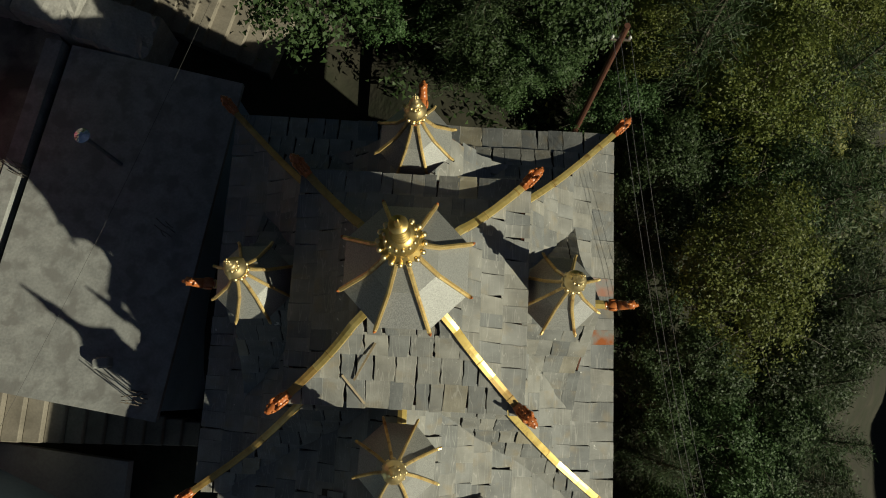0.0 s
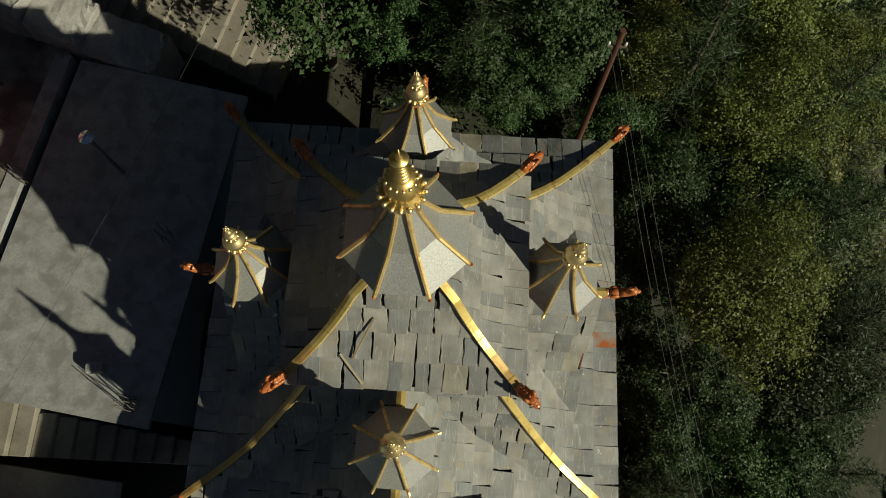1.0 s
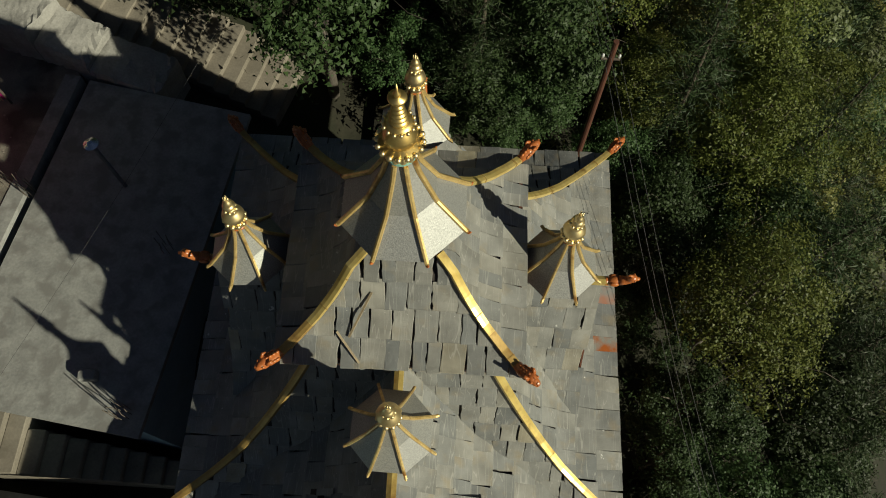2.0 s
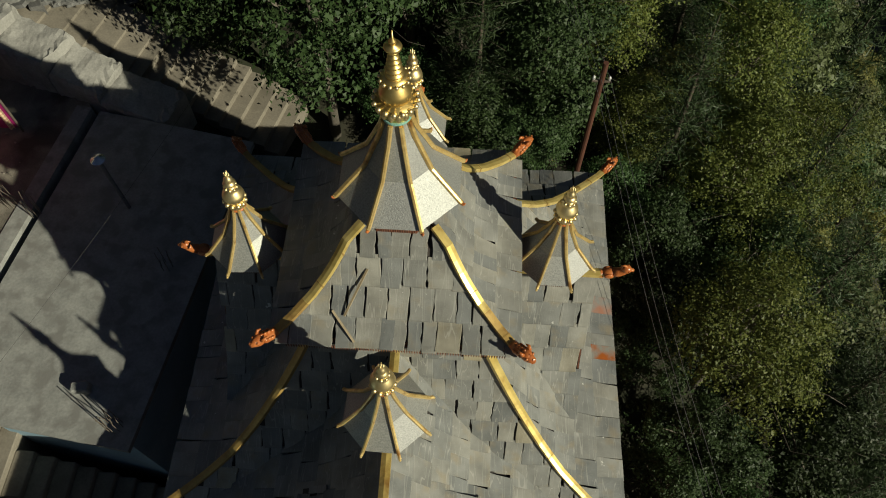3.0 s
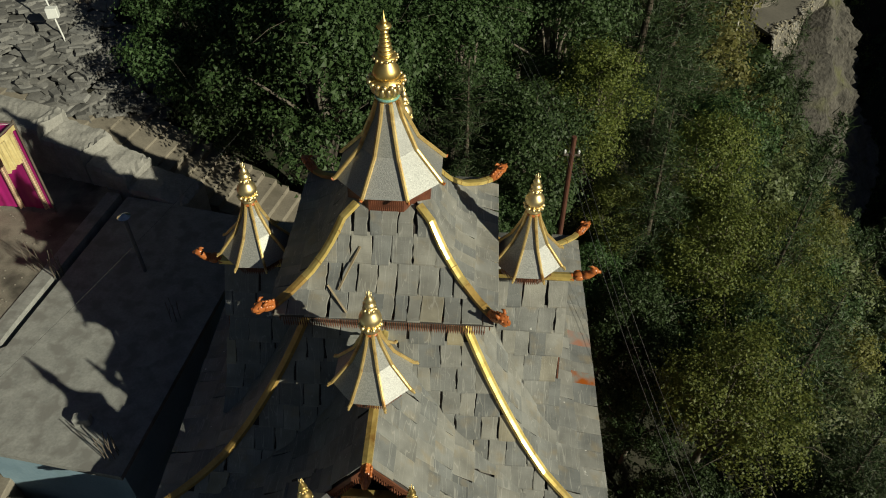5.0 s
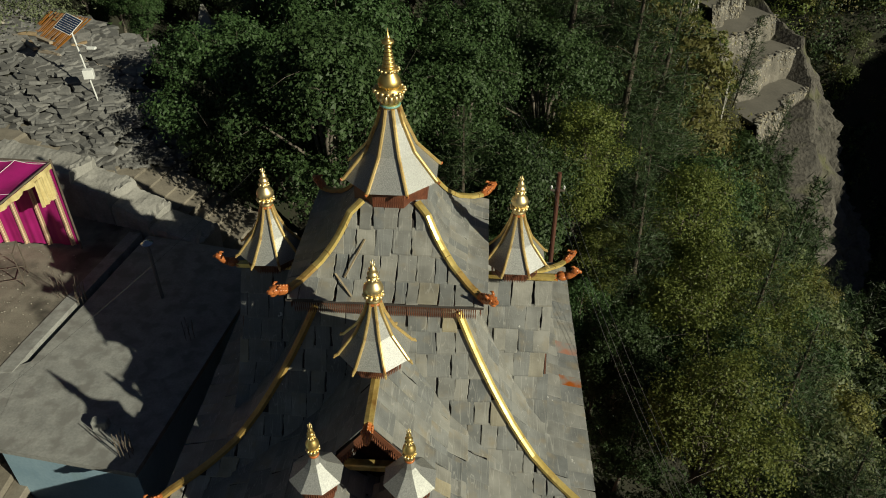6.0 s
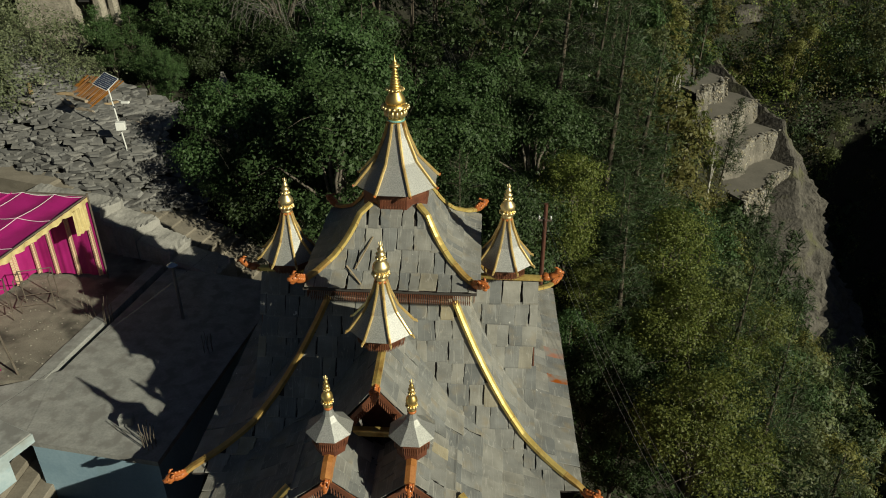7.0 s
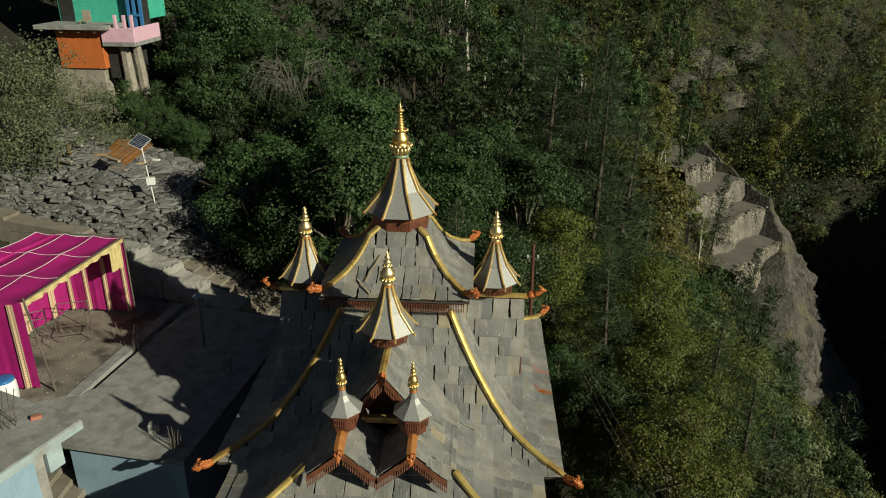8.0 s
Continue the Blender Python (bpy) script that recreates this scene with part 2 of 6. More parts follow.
BARK = surface("bark", (0.08, 0.065, 0.05), (0.16, 0.14, 0.115), 0.9, scale=6, fine=30, bump=0.6)
PALE_BARK = surface("pale_bark", (0.35, 0.33, 0.30), (0.50, 0.48, 0.44), 0.85, scale=6, fine=30, bump=0.4)
LEAF_GREEN = leafy("broad_leaf", (0.030, 0.061, 0.019), (0.062, 0.107, 0.036))
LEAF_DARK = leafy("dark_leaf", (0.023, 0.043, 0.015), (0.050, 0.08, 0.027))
LEAF_OLIVE = leafy("olive_leaf", (0.098, 0.106, 0.025), (0.19, 0.18, 0.056), spread=0.28)
LEAF_LIME = leafy("lime_leaf", (0.072, 0.105, 0.02), (0.16, 0.185, 0.042), spread=0.28)
LEAF_SAGE = leafy("sage_leaf", (0.075, 0.098, 0.036), (0.15, 0.18, 0.075))
LEAF_SILVER = leafy("silver_leaf", (0.08, 0.10, 0.05), (0.16, 0.18, 0.10))
NEEDLE = leafy("pine_needle", (0.018, 0.037, 0.013), (0.040, 0.063, 0.021), trans=0.1)


# ---- mesh helpers ----
def mesh(name, verts, faces, mat, smooth=False):
    me = bpy.data.meshes.new(name)
    me.from_pydata([tuple(v) for v in verts], [], faces)
    me.update()
    me.materials.append(mat)
    if smooth:
        for p in me.polygons:
            p.use_smooth = True
    return me


def part(name, geo, mat, parent=None, label="", smooth=False):
    """Links geo, a bmesh, (verts, faces) or a mesh, as one mesh object under parent."""
    if isinstance(geo, bmesh.types.BMesh):
        me = bpy.data.meshes.new(name)
        geo.normal_update()
        geo.to_mesh(me)
        geo.free()
        me.materials.append(mat)
        if smooth:
            for p in me.polygons:
                p.use_smooth = True
    elif isinstance(geo, tuple):
        me = mesh(name, geo[0], geo[1], mat, smooth)
    else:
        me = geo
    ob = new(name, me)
    if parent:
        ob.parent = parent
    if label:
        ob["label"] = label
    return ob


def thing(name, label, category, group="", kind="", at=(0, 0, 0), turn=0):
    ob = tagged(new(name), label, category, group, kind)
    ob.matrix_basis = pose(*at, 0, 0, turn)
    return ob


def join(*geos):
    v, f = [], []
    for gv, gf in geos:
        k = len(v)
        v += [tuple(p) for p in gv]
        f += [tuple(i + k for i in q) for q in gf]
    return v, f


def moved(geo, m):
    return [m @ Vector(p) for p in geo[0]], geo[1]


def box(x0, x1, y0, y1, z0, z1, c=0.0):
    """A box with chamfered upright and top edges."""
    if c <= 0:
        v = [(x, y, z) for z in (z0, z1) for x, y in ((x0, y0), (x1, y0), (x1, y1), (x0, y1))]
        return v, [(3, 2, 1, 0), (4, 5, 6, 7), (0, 1, 5, 4), (1, 2, 6, 5), (2, 3, 7, 6), (3, 0, 4, 7)]
    ring = [(x0 + c, y0), (x1 - c, y0), (x1, y0 + c), (x1, y1 - c), (x1 - c, y1), (x0 + c, y1), (x0, y1 - c), (x0, y0 + c)]
    mx, my = (x0 + x1) / 2, (y0 + y1) / 2
    sx, sy = (x1 - x0 - 2 * c) / (x1 - x0), (y1 - y0 - 2 * c) / (y1 - y0)
    v = [(x, y, z0) for x, y in ring] + [(x, y, z1 - c) for x, y in ring] + [(mx + (x - mx) * sx, my + (y - my) * sy, z1) for x, y in ring]
    f = [tuple(range(7, -1, -1)), tuple(range(16, 24))]
    for k in (0, 8):
        f += [(k + i, k + (i + 1) % 8, k + 8 + (i + 1) % 8, k + 8 + i) for i in range(8)]
    return v, f


def prism(poly, z0, z1):
    n = len(poly)
    v = [(x, y, z0) for x, y in poly] + [(x, y, z1) for x, y in poly]
    return v, [tuple(range(n - 1, -1, -1)), tuple(range(n, 2 * n))] + [(i, (i + 1) % n, n + (i + 1) % n, n + i) for i in range(n)]


def lathe(profile, n=20):
    """Turns (radius, height) pairs round z."""
    v, f = [], []
    for r, z in profile:
        v += [(r * math.cos(2 * math.pi * k / n), r * math.sin(2 * math.pi * k / n), z) for k in range(n)]
    for j in range(len(profile) - 1):
        f += [(j * n + k, j * n + (k + 1) % n, (j + 1) * n + (k + 1) % n, (j + 1) * n + k) for k in range(n)]
    f += [tuple(range(n - 1, -1, -1)), tuple((len(profile) - 1) * n + k for k in range(n))]
    return v, f


def ball(c, r, n=10, m=6, squash=(1, 1, 1)):
    v, f = lathe([(max(r * math.sin(math.pi * j / m), r * 0.02), -r * math.cos(math.pi * j / m)) for j in range(m + 1)], n)
    return [(c[0] + p[0] * squash[0], c[1] + p[1] * squash[1], c[2] + p[2] * squash[2]) for p in v], f


def tube(points, radii, n=6):
    """A round bar along points."""
    pts = [Vector(p) for p in points]
    if not isinstance(radii, (list, tuple)):
        radii = [radii] * len(pts)
    v, f = [], []
    for i, p in enumerate(pts):
        d = (pts[min(i + 1, len(pts) - 1)] - pts[max(i - 1, 0)]).normalized()
        a = d.cross(Vector((0, 0, 1)) if abs(d.z) < 0.95 else Vector((1, 0, 0))).normalized()
        b = a.cross(d)
        v += [p + (a * math.cos(2 * math.pi * k / n) + b * math.sin(2 * math.pi * k / n)) * radii[i] for k in range(n)]
    for i in range(len(pts) - 1):
        f += [(i * n + k, i * n + (k + 1) % n, (i + 1) * n + (k + 1) % n, (i + 1) * n + k) for k in range(n)]
    f += [tuple(range(n - 1, -1, -1)), tuple((len(pts) - 1) * n + k for k in range(n))]
    return v, f


def beam(points, width, height, peak=0.0):
    """A square bar along points, upright, its underside on the points; peak: how far its top rises along the middle."""
    pts = [Vector(p) for p in points]
    v, f = [], []
    for i, p in enumerate(pts):
        d = (pts[min(i + 1, len(pts) - 1)] - pts[max(i - 1, 0)]).normalized()
        side = d.cross(Vector((0, 0, 1))).normalized()
        up = side.cross(d).normalized()
        w = width / 2
        v += [p - side * w, p + side * w, p + side * w + up * height, p + up * (height + peak), p - side * w + up * height]
    for i in range(len(pts) - 1):
        f += [(i * 5 + k, i * 5 + (k + 1) % 5, i * 5 + 5 + (k + 1) % 5, i * 5 + 5 + k) for k in range(5)]
    n = 5 * (len(pts) - 1)
    f += [(4, 3, 2, 1, 0), tuple(n + k for k in range(5))]
    return v, f


def curve_of(table):
    """A smooth-enough line through (d, z) pairs."""
    xs, zs = [a for a, _ in table], [b for _, b in table]
    return lambda d: float(np.interp(d, xs, zs))


rng = random.Random(7)

# ---- the roofs' lines ----
TOP = curve_of([(0, 5.9), (0.70, 5.42), (0.80, 5.18), (0.95, 4.95), (1.15, 4.72), (1.45, 4.51), (1.76, 4.38)])
MAIN = curve_of([(0, 5.2), (1.25, 3.95), (1.6, 3.2), (2.0, 2.5), (2.4, 1.92), (2.77, 1.52), (3.1, 1.30), (3.5, 1.12), (3.95, 0.98)])
SIDE = curve_of([(0, 3.62), (0.3, 3.15), (0.6, 2.64), (0.9, 2.15), (1.2, 1.76), (1.6, 1.42), (2.2, 1.08), (3.0, 0.85)])
PORCH = curve_of([(0, 3.62), (0.3, 3.22), (0.6, 2.82), (0.9, 2.45), (1.2, 2.10), (1.7, 1.70), (2.4, 1.30), (3.0, 1.08), (3.5, 0.95)])


# ---- slates ----
WARP_LINE = [(0, 0), (1.28, 1.42), (2.0, 2.03), (2.77, 2.67), (3.3, 3.08), (3.69, 3.37), (3.92, 3.54), (4.4, 3.9)]
WARP = curve_of(WARP_LINE)
UNWARP = curve_of([(b, a) for a, b in WARP_LINE])


def face_point(origin, o, a, prof, u, d, lift=0.0):
    """A place on a roof face: d outwards, u along. The main roof's front is drawn in (WARP)."""
    out = WARP(d) if prof is MAIN and o == (0, -1) else d
    return Vector((origin[0] + o[0] * out + a[0] * u, origin[1] + o[1] * out + a[1] * u, prof(d) + lift))


def rows_of(prof, d0, d1, exposure):
    """Course lines from the top to the eave, an exposure apart up the slope."""
    ds, d, run = [d0], d0, 0.0
    step = 0.01
    while d < d1 - 1e-6:
        nd = min(d + step, d1)
        run += math.hypot(nd - d, prof(nd) - prof(d))
        d = nd
        if run >= exposure and d1 - d > 0.12:
            ds.append(d)
            run = 0.0
    ds.append(d1)
    return ds


def slates_on(o, a, prof, d0, d1, lo, hi, hidden, exposure=0.42, width=0.36, origin=(0, 0), lift=0.02, gaps=0.3):
    """Slates for one roof face, course by course. Returns pieces as (verts, faces), the lowest course last."""
    out = []
    ds = rows_of(prof, d0, d1, exposure)
    for r in range(len(ds) - 1):
        top, bot = ds[r], ds[r + 1]
        last = r == len(ds) - 2
        drop = bot + (0.05 if last else 0.025)
        u, end = min(lo(top), lo(bot)) - rng.random() * width, max(hi(top), hi(bot))
        while u < end:
            w = width * rng.uniform(0.66, 1.34)
            g = rng.uniform(0.002, 0.007)
            if rng.random() < gaps:
                g = rng.uniform(0.017, 0.038)
            skew = rng.uniform(-0.03, 0.03)
            tilt = rng.uniform(0.020, 0.032)
            sag = rng.uniform(-0.010, 0.010)
            side = rng.uniform(-0.003, 0.008)
            pts, low = [], []
            cu = u + w / 2
            rough = 0.013 if g > 0.012 else 0.003
            qs = [top + (drop - top) * (k + rng.uniform(-0.25, 0.25)) / 5 for k in (1, 2, 3, 4)]
            ring = [(u, top, -1), (u + w - g, top, 1)]
            ring += [(u + w - g + skew * (q - top) / (drop - top) + rng.uniform(-rough, rough), q, 1) for q in qs]
            ring += [(u + w - g + skew, drop + sag, 1), (u + skew, drop + sag + rng.uniform(-0.008, 0.008), -1)]
            ring += [(u + skew * (q - top) / (drop - top) + rng.uniform(-rough, rough), q, -1) for q in qs[::-1]]
            th = rng.uniform(0.016, 0.028)
            for uu, dd, k in ring:
                z = lift + 0.004 + tilt * min((dd - top) / (drop - top), 1.0) + side * k
                for far, down, keep in ((0.0, 0.0, pts), (0.007, th, low)):
                    ux = uu + k * far
                    uc = min(max(ux, lo(min(dd, d1))), hi(min(dd, d1)))
                    dx = dd + (far if dd >= drop - 0.03 else 0)
                    keep.append(face_point(origin, o, a, prof, uc, dx, z - down) if dx <= d1 else
                                face_point(origin, o, a, prof, uc, d1, z - down) + Vector((o[0], o[1], -0.25)) * (dx - d1))
            u += w
            area = (pts[1] - pts[0]).length + (pts[6] - pts[7]).length
            if area < 0.16:
                continue
            c = (pts[0] + pts[1] + pts[6] + pts[7]) / 4
            if hidden and all(hidden(p) for p in (pts[0], pts[1], pts[6], pts[7], c)):
                continue
            v = pts + low
            turn = (pts[1] - pts[0]).cross(pts[7] - pts[0]).z > 0
            tops = [(0, 1, 2, 11), (11, 2, 3, 10), (10, 3, 4, 9), (9, 4, 5, 8), (8, 5, 6, 7)]
            f = [q if turn else q[::-1] for q in tops] + [tuple(k + 12 for k in (q[::-1] if turn else q)) for q in tops]
            f += [(k, 12 + k, 12 + (k + 1) % 12, (k + 1) % 12) if turn else ((k + 1) % 12, 12 + (k + 1) % 12, 12 + k, k) for k in range(12)]
            out.append((v, f, c))
    return out


def stained(c):
    """Where red paint was spilt on the slates."""
    return 3.5 < c.x < 4 and (0.45 < c.y < 0.95 or -0.35 < c.y < -0.1) and c.z < 1.35


def lay(pieces, roof, most, near):
    """The pieces nearest to the place near become parts; the others one joined part."""
    pieces = sorted(pieces, key=lambda q: (q[2] - Vector(near)).length)
    red = [q for q in pieces if stained(q[2])]
    pieces = red + [q for q in pieces if not stained(q[2])]
    for v, f, c in pieces[:most]:
        me = mesh("slate", [p - c for p in v], f, SLATE_RED if stained(c) else SLATE)
        ob = part("slate", me, None, roof)
        ob.location = c
    rest = pieces[most:]
    if rest:
        ob = part("slates_beyond", join(*[(v, f) for v, f, c in rest]), SLATE_J, roof)
        ob["kind"] = "stuff"


def deck_face(o, a, prof, d0, d1, lo, hi, lift=-0.05, steps=9, origin=(0, 0)):
    v, f = [], []
    for i in range(steps + 1):
        d = d0 + (d1 - d0) * i / steps
        for u in (lo(d), hi(d)):
            v.append(face_point(origin, o, a, prof, u, d, lift))
        for u in (lo(d), hi(d)):
            v.append(face_point(origin, o, a, prof, u, d, lift - 0.07))
    for i in range(steps):
        k = i * 4
        f += [(k, k + 1, k + 5, k + 4), (k + 2, k + 6, k + 7, k + 3), (k, k + 4, k + 6, k + 2), (k + 1, k + 3, k + 7, k + 5)]
    k = steps * 4
    f += [(k, k + 1, k + 3, k + 2), (0, 2, 3, 1)]
    return v, f


SIDES = [((1, 0), (0, 1)), ((-1, 0), (0, 1)), ((0, 1), (1, 0)), ((0, -1), (1, 0))]


def dragon_geo(s=1.0):
    """A carved beast's head on a bent neck, looking along +x, its neck's root at the origin."""
    g = [tube([(-0.06, 0, 0), (0.03, 0, 0.012), (0.085, 0, 0.045), (0.125, 0, 0.085)], [0.056, 0.066, 0.07, 0.062], 9),
         ball((0.15, 0, 0.095), 0.078, 11, 8, (1.05, 0.92, 0.95)),
         tube([(0.16, 0, 0.11), (0.215, 0, 0.108), (0.245, 0, 0.125), (0.25, 0, 0.15)], [0.06, 0.05, 0.04, 0.016], 8),
         tube([(0.16, 0, 0.065), (0.205, 0, 0.042), (0.235, 0, 0.045)], [0.05, 0.038, 0.018], 8)]
    for sgn in (-1, 1):
        g.append(tube([(0.135, 0.05 * sgn, 0.14), (0.095, 0.068 * sgn, 0.165), (0.06, 0.06 * sgn, 0.155)], [0.024, 0.02, 0.008], 6))
        g.append(ball((0.185, 0.048 * sgn, 0.132), 0.02, 7, 5))
        for k in range(3):
            g.append(ball((0.095 - 0.035 * k, 0.058 * sgn, 0.075 - 0.022 * k), 0.034, 7, 5, (1.1, 0.6, 1)))
    for k in range(4):
        g.append(ball((0.10 - 0.042 * k, 0, 0.135 - 0.026 * k), 0.028, 7, 5, (1.0, 0.7, 1.1)))
    v, f = join(*g)
    return [(x * s, y * s, z * s) for x, y, z in v], f


def beast_geo():
    """A plump carved bird-like beast, facing +x."""
    g = [ball((0.10, 0, 0.06), 0.105, 12, 8, (1.25, 0.85, 0.85)), tube([(-0.1, 0, 0.0), (0.0, 0, 0.03)], [0.06, 0.08], 8),
         tube([(0.16, 0, 0.08), (0.25, 0, 0.10), (0.31, 0, 0.15), (0.33, 0, 0.20)], [0.085, 0.075, 0.07, 0.06], 10), ball((0.34, 0, 0.205), 0.082, 12, 8, (1, 0.9, 0.95)),
         tube([(0.38, 0, 0.20), (0.45, 0, 0.185), (0.465, 0, 0.15)], [0.045, 0.03, 0.008], 7), tube([(0.33, 0, 0.27), (0.29, 0, 0.31), (0.23, 0, 0.30)], [0.03, 0.02, 0.008], 6)]
    for sgn in (-1, 1):
        g.append(ball((0.08, 0.075 * sgn, 0.07), 0.06, 8, 6, (1.4, 0.5, 1)))
        g.append(ball((0.375, 0.06 * sgn, 0.225), 0.018, 6, 4))
    return join(*g)


BEAST = mesh("carved_beast", *beast_geo(), VARNISH, True)
DRAGON = {}


def dragon(parent, at, heading, s=1.0, pitch=0.0):
    if s not in DRAGON:
        v, f = dragon_geo(s)
        DRAGON[s] = mesh("dragon_head", v, f, VARNISH, True)
    ob = part("dragon_head", DRAGON[s], None, parent, "orange varnished carved beast head")
    ob.matrix_basis = pose(*at, 0, pitch, heading)
    return ob


def fringe_geo(p, q, drop, n):
    """A board with a row of hanging turned spindles from p to q."""
    p, q = Vector(p), Vector(q)
    d = (q - p)
    side = Vector((d.y, -d.x, 0)).normalized() * 0.012
    up = Vector((0, 0, 1))
    v = [p - side, p + side, q + side, q - side]
    v = [x - up * drop * 0.42 for x in v] + [x for x in v]
    g = [(v, [(3, 2, 1, 0), (4, 5, 6, 7), (0, 1, 5, 4), (1, 2, 6, 5), (2, 3, 7, 6), (3, 0, 4, 7)])]
    for k in range(n):
        c = p + d * ((k + 0.5) / n)
        w = min(0.30 * d.length / n, 0.019)
        g.append(lathe4(c, w, drop))
    return join(*g)


def lathe4(c, w, drop):
    v, f = [], []
    for r, z in ((w * 0.7, -0.3), (w, -0.5), (w * 0.55, -0.66), (w * 1.15, -0.84), (w * 0.3, -1.0)):
        v += [(c.x + r * x, c.y + r * y, c.z + z * drop) for x, y in ((-1, 0), (0, -1), (1, 0), (0, 1))]
    for j in range(4):
        f += [(j * 4 + k, j * 4 + (k + 1) % 4, j * 4 + 4 + (k + 1) % 4, j * 4 + 4 + k) for k in range(4)]
    return v, f


def hip_beams(roof, prof, d0, d1, width, height, head, out=0.30, rise=0.10, split=0.72):
    """Four brass-clad hip beams that sweep up at the corners, each ending in a beast's head."""
    for sx in (1, -1):
        for sy in (1, -1):
            pts = []
            for i in range(13):
                k = i / 12
                d = d0 + (d1 - d0) * k
                pts.append(Vector((sx * d, sy * (d if sy > 0 or prof is TOP else WARP(d)), prof(min(d, d1)) + 0.03 + rise * k ** 5)))
            slope = (pts[-1] - pts[-2]).normalized()
            front = prof is MAIN and sy < 0
            pts.append(pts[-1] + Vector((slope.x, slope.y, -0.42 if front else 0.10)) * out)
            n = int(len(pts) * split)
            # left hips of the main roof, back left of the upper: darker brass
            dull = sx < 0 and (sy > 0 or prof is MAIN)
            part("hip_beam", beam(pts[:n + 1], width, height, 0.007), BRASS_DULL if dull else BRASS, roof, "hip beam clad in darker brass sheet" if dull else "hip beam clad in bright brass sheet")
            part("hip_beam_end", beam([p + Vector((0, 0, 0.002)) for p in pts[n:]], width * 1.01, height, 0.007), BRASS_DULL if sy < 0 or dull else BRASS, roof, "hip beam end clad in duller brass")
            seams = [beam([pts[i] - slope * 0.012 + Vector((0, 0, 0.003)), pts[i] + slope * 0.012 + Vector((0, 0, 0.003))], width * 1.1, height * 1.06, 0.009) for i in (3, 6, 11)]
            part("seam", join(*seams), BRASS_DULL, roof)
            dragon(roof, pts[-1] + Vector((0, 0, height * 0.4)), math.degrees(math.atan2(slope.y, slope.x)), head, 24 if front else 6)


# ---- the tower and its upper roof ----
tower = thing("temple_tower", "timber temple tower with red-brown carved walls under slate roofs", "temple")
part("wall", box(-1.22, 1.22, -1.22, 1.22, -3.4, 4.45), REDWOOD, tower, "red-brown timber wall")
part("base_wall", box(-3.0, 3.0, -2.9, 3.0, -4.2, 1.25), REDWOOD, tower, "lower timber wall in the eaves' shade")
# the stretch in front of the porch roof is added, unseen, to shade the lower yard
part("porch_wall", box(-2.3, 2.3, -8.2, -2.9, -4.2, 0.7), REDWOOD, tower, "timber porch wall, its unseen front lengthened to cast shade")
part("neck", prism([(0.72 * math.cos(radians(22.5 + 45 * k)) - 0.02, 0.1 + 0.72 * math.sin(radians(22.5 + 45 * k))) for k in range(8)], 4.9, 5.90), REDWOOD, tower, "octagonal red-brown neck below the crowning roof")

upper_roof = thing("upper_roof", "square grey slate roof with swept brass hips and fringed eaves", "roof")
E_TOP = 1.76
pieces = []
for o, a in SIDES:
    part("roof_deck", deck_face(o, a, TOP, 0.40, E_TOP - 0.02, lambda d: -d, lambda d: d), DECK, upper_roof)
    pieces += slates_on(o, a, TOP, 0.45, E_TOP, lambda d: -d + 0.02, lambda d: d - 0.02, None, 0.47, 0.28, gaps=0.92 if o == (0, -1) else 0.08)
lay(pieces, upper_roof, 300, (0.3, -2, 5))
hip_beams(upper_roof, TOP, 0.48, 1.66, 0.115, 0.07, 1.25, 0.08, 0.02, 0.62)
for k in range(4):
    c, s = math.cos(k * math.pi / 2), math.sin(k * math.pi / 2)
    turn = Matrix.Rotation(k * math.pi / 2, 4, "Z")
    part("spindle_fringe", moved(fringe_geo((-1.62, -1.69, 4.40), (1.62, -1.69, 4.40), 0.40, 86), turn), FRINGE, upper_roof, "red-brown row of hanging wooden spindles")
    part("eave_trim", moved(fringe_geo((-1.70, -1.72, 4.36), (1.70, -1.72, 4.36), 0.05, 80), turn), REDWOOD, upper_roof)
for p, q in (((-0.41, -0.90, 5.07), (-0.72, -1.42, 4.60)), ((-0.90, -1.36, 4.63), (-0.56, -1.75, 4.45))):
    tagged(part("loose_batten", beam([p, q], 0.032, 0.018), BATTEN), "thin weathered wooden batten lying on the slates", "batten", "loose battens")

# ---- the main roof with its gables ----
main_roof = thing("main_roof", "broad square slate roof, concave, with brass hips and four gables", "roof")
E = 3.92


def in_side(p):
    """Under a side or back gable."""
    for q, r in ((abs(p.x), abs(p.y)), (p.y, abs(p.x))):
        if 1.2 < q < 3.1 and SIDE(r) > p.z + 0.12:
            return True
    return p.y < -1.2 and PORCH(abs(p.x)) > p.z + 0.12


def under_main(p):
    d = max(abs(p.x), p.y, UNWARP(-p.y) if p.y < 0 else 0)
    return d < E and MAIN(d) > p.z + 0.13


pieces = []
for o, a in SIDES:
    low = (lambda d: -WARP(d)) if a == (0, 1) else (lambda d: -d)
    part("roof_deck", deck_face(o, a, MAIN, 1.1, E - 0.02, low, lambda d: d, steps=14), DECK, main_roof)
    pieces += slates_on(o, a, MAIN, 1.2, E, lambda d: low(d) + 0.03, lambda d: d - 0.03, in_side, 0.46, 0.34, gaps=0.08 if a == (0, 1) else 0.85)
# side and back gables
for o, a in SIDES[:3]:
    for sg in (1, -1):
        slope = (a[0] * sg, a[1] * sg)
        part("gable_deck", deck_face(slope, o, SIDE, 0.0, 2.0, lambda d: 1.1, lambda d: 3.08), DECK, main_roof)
        pieces += slates_on(slope, o, SIDE, 0.03, 2.0, lambda d: 1.15, lambda d: 3.12, under_main, 0.46, 0.36, gaps=0.6)
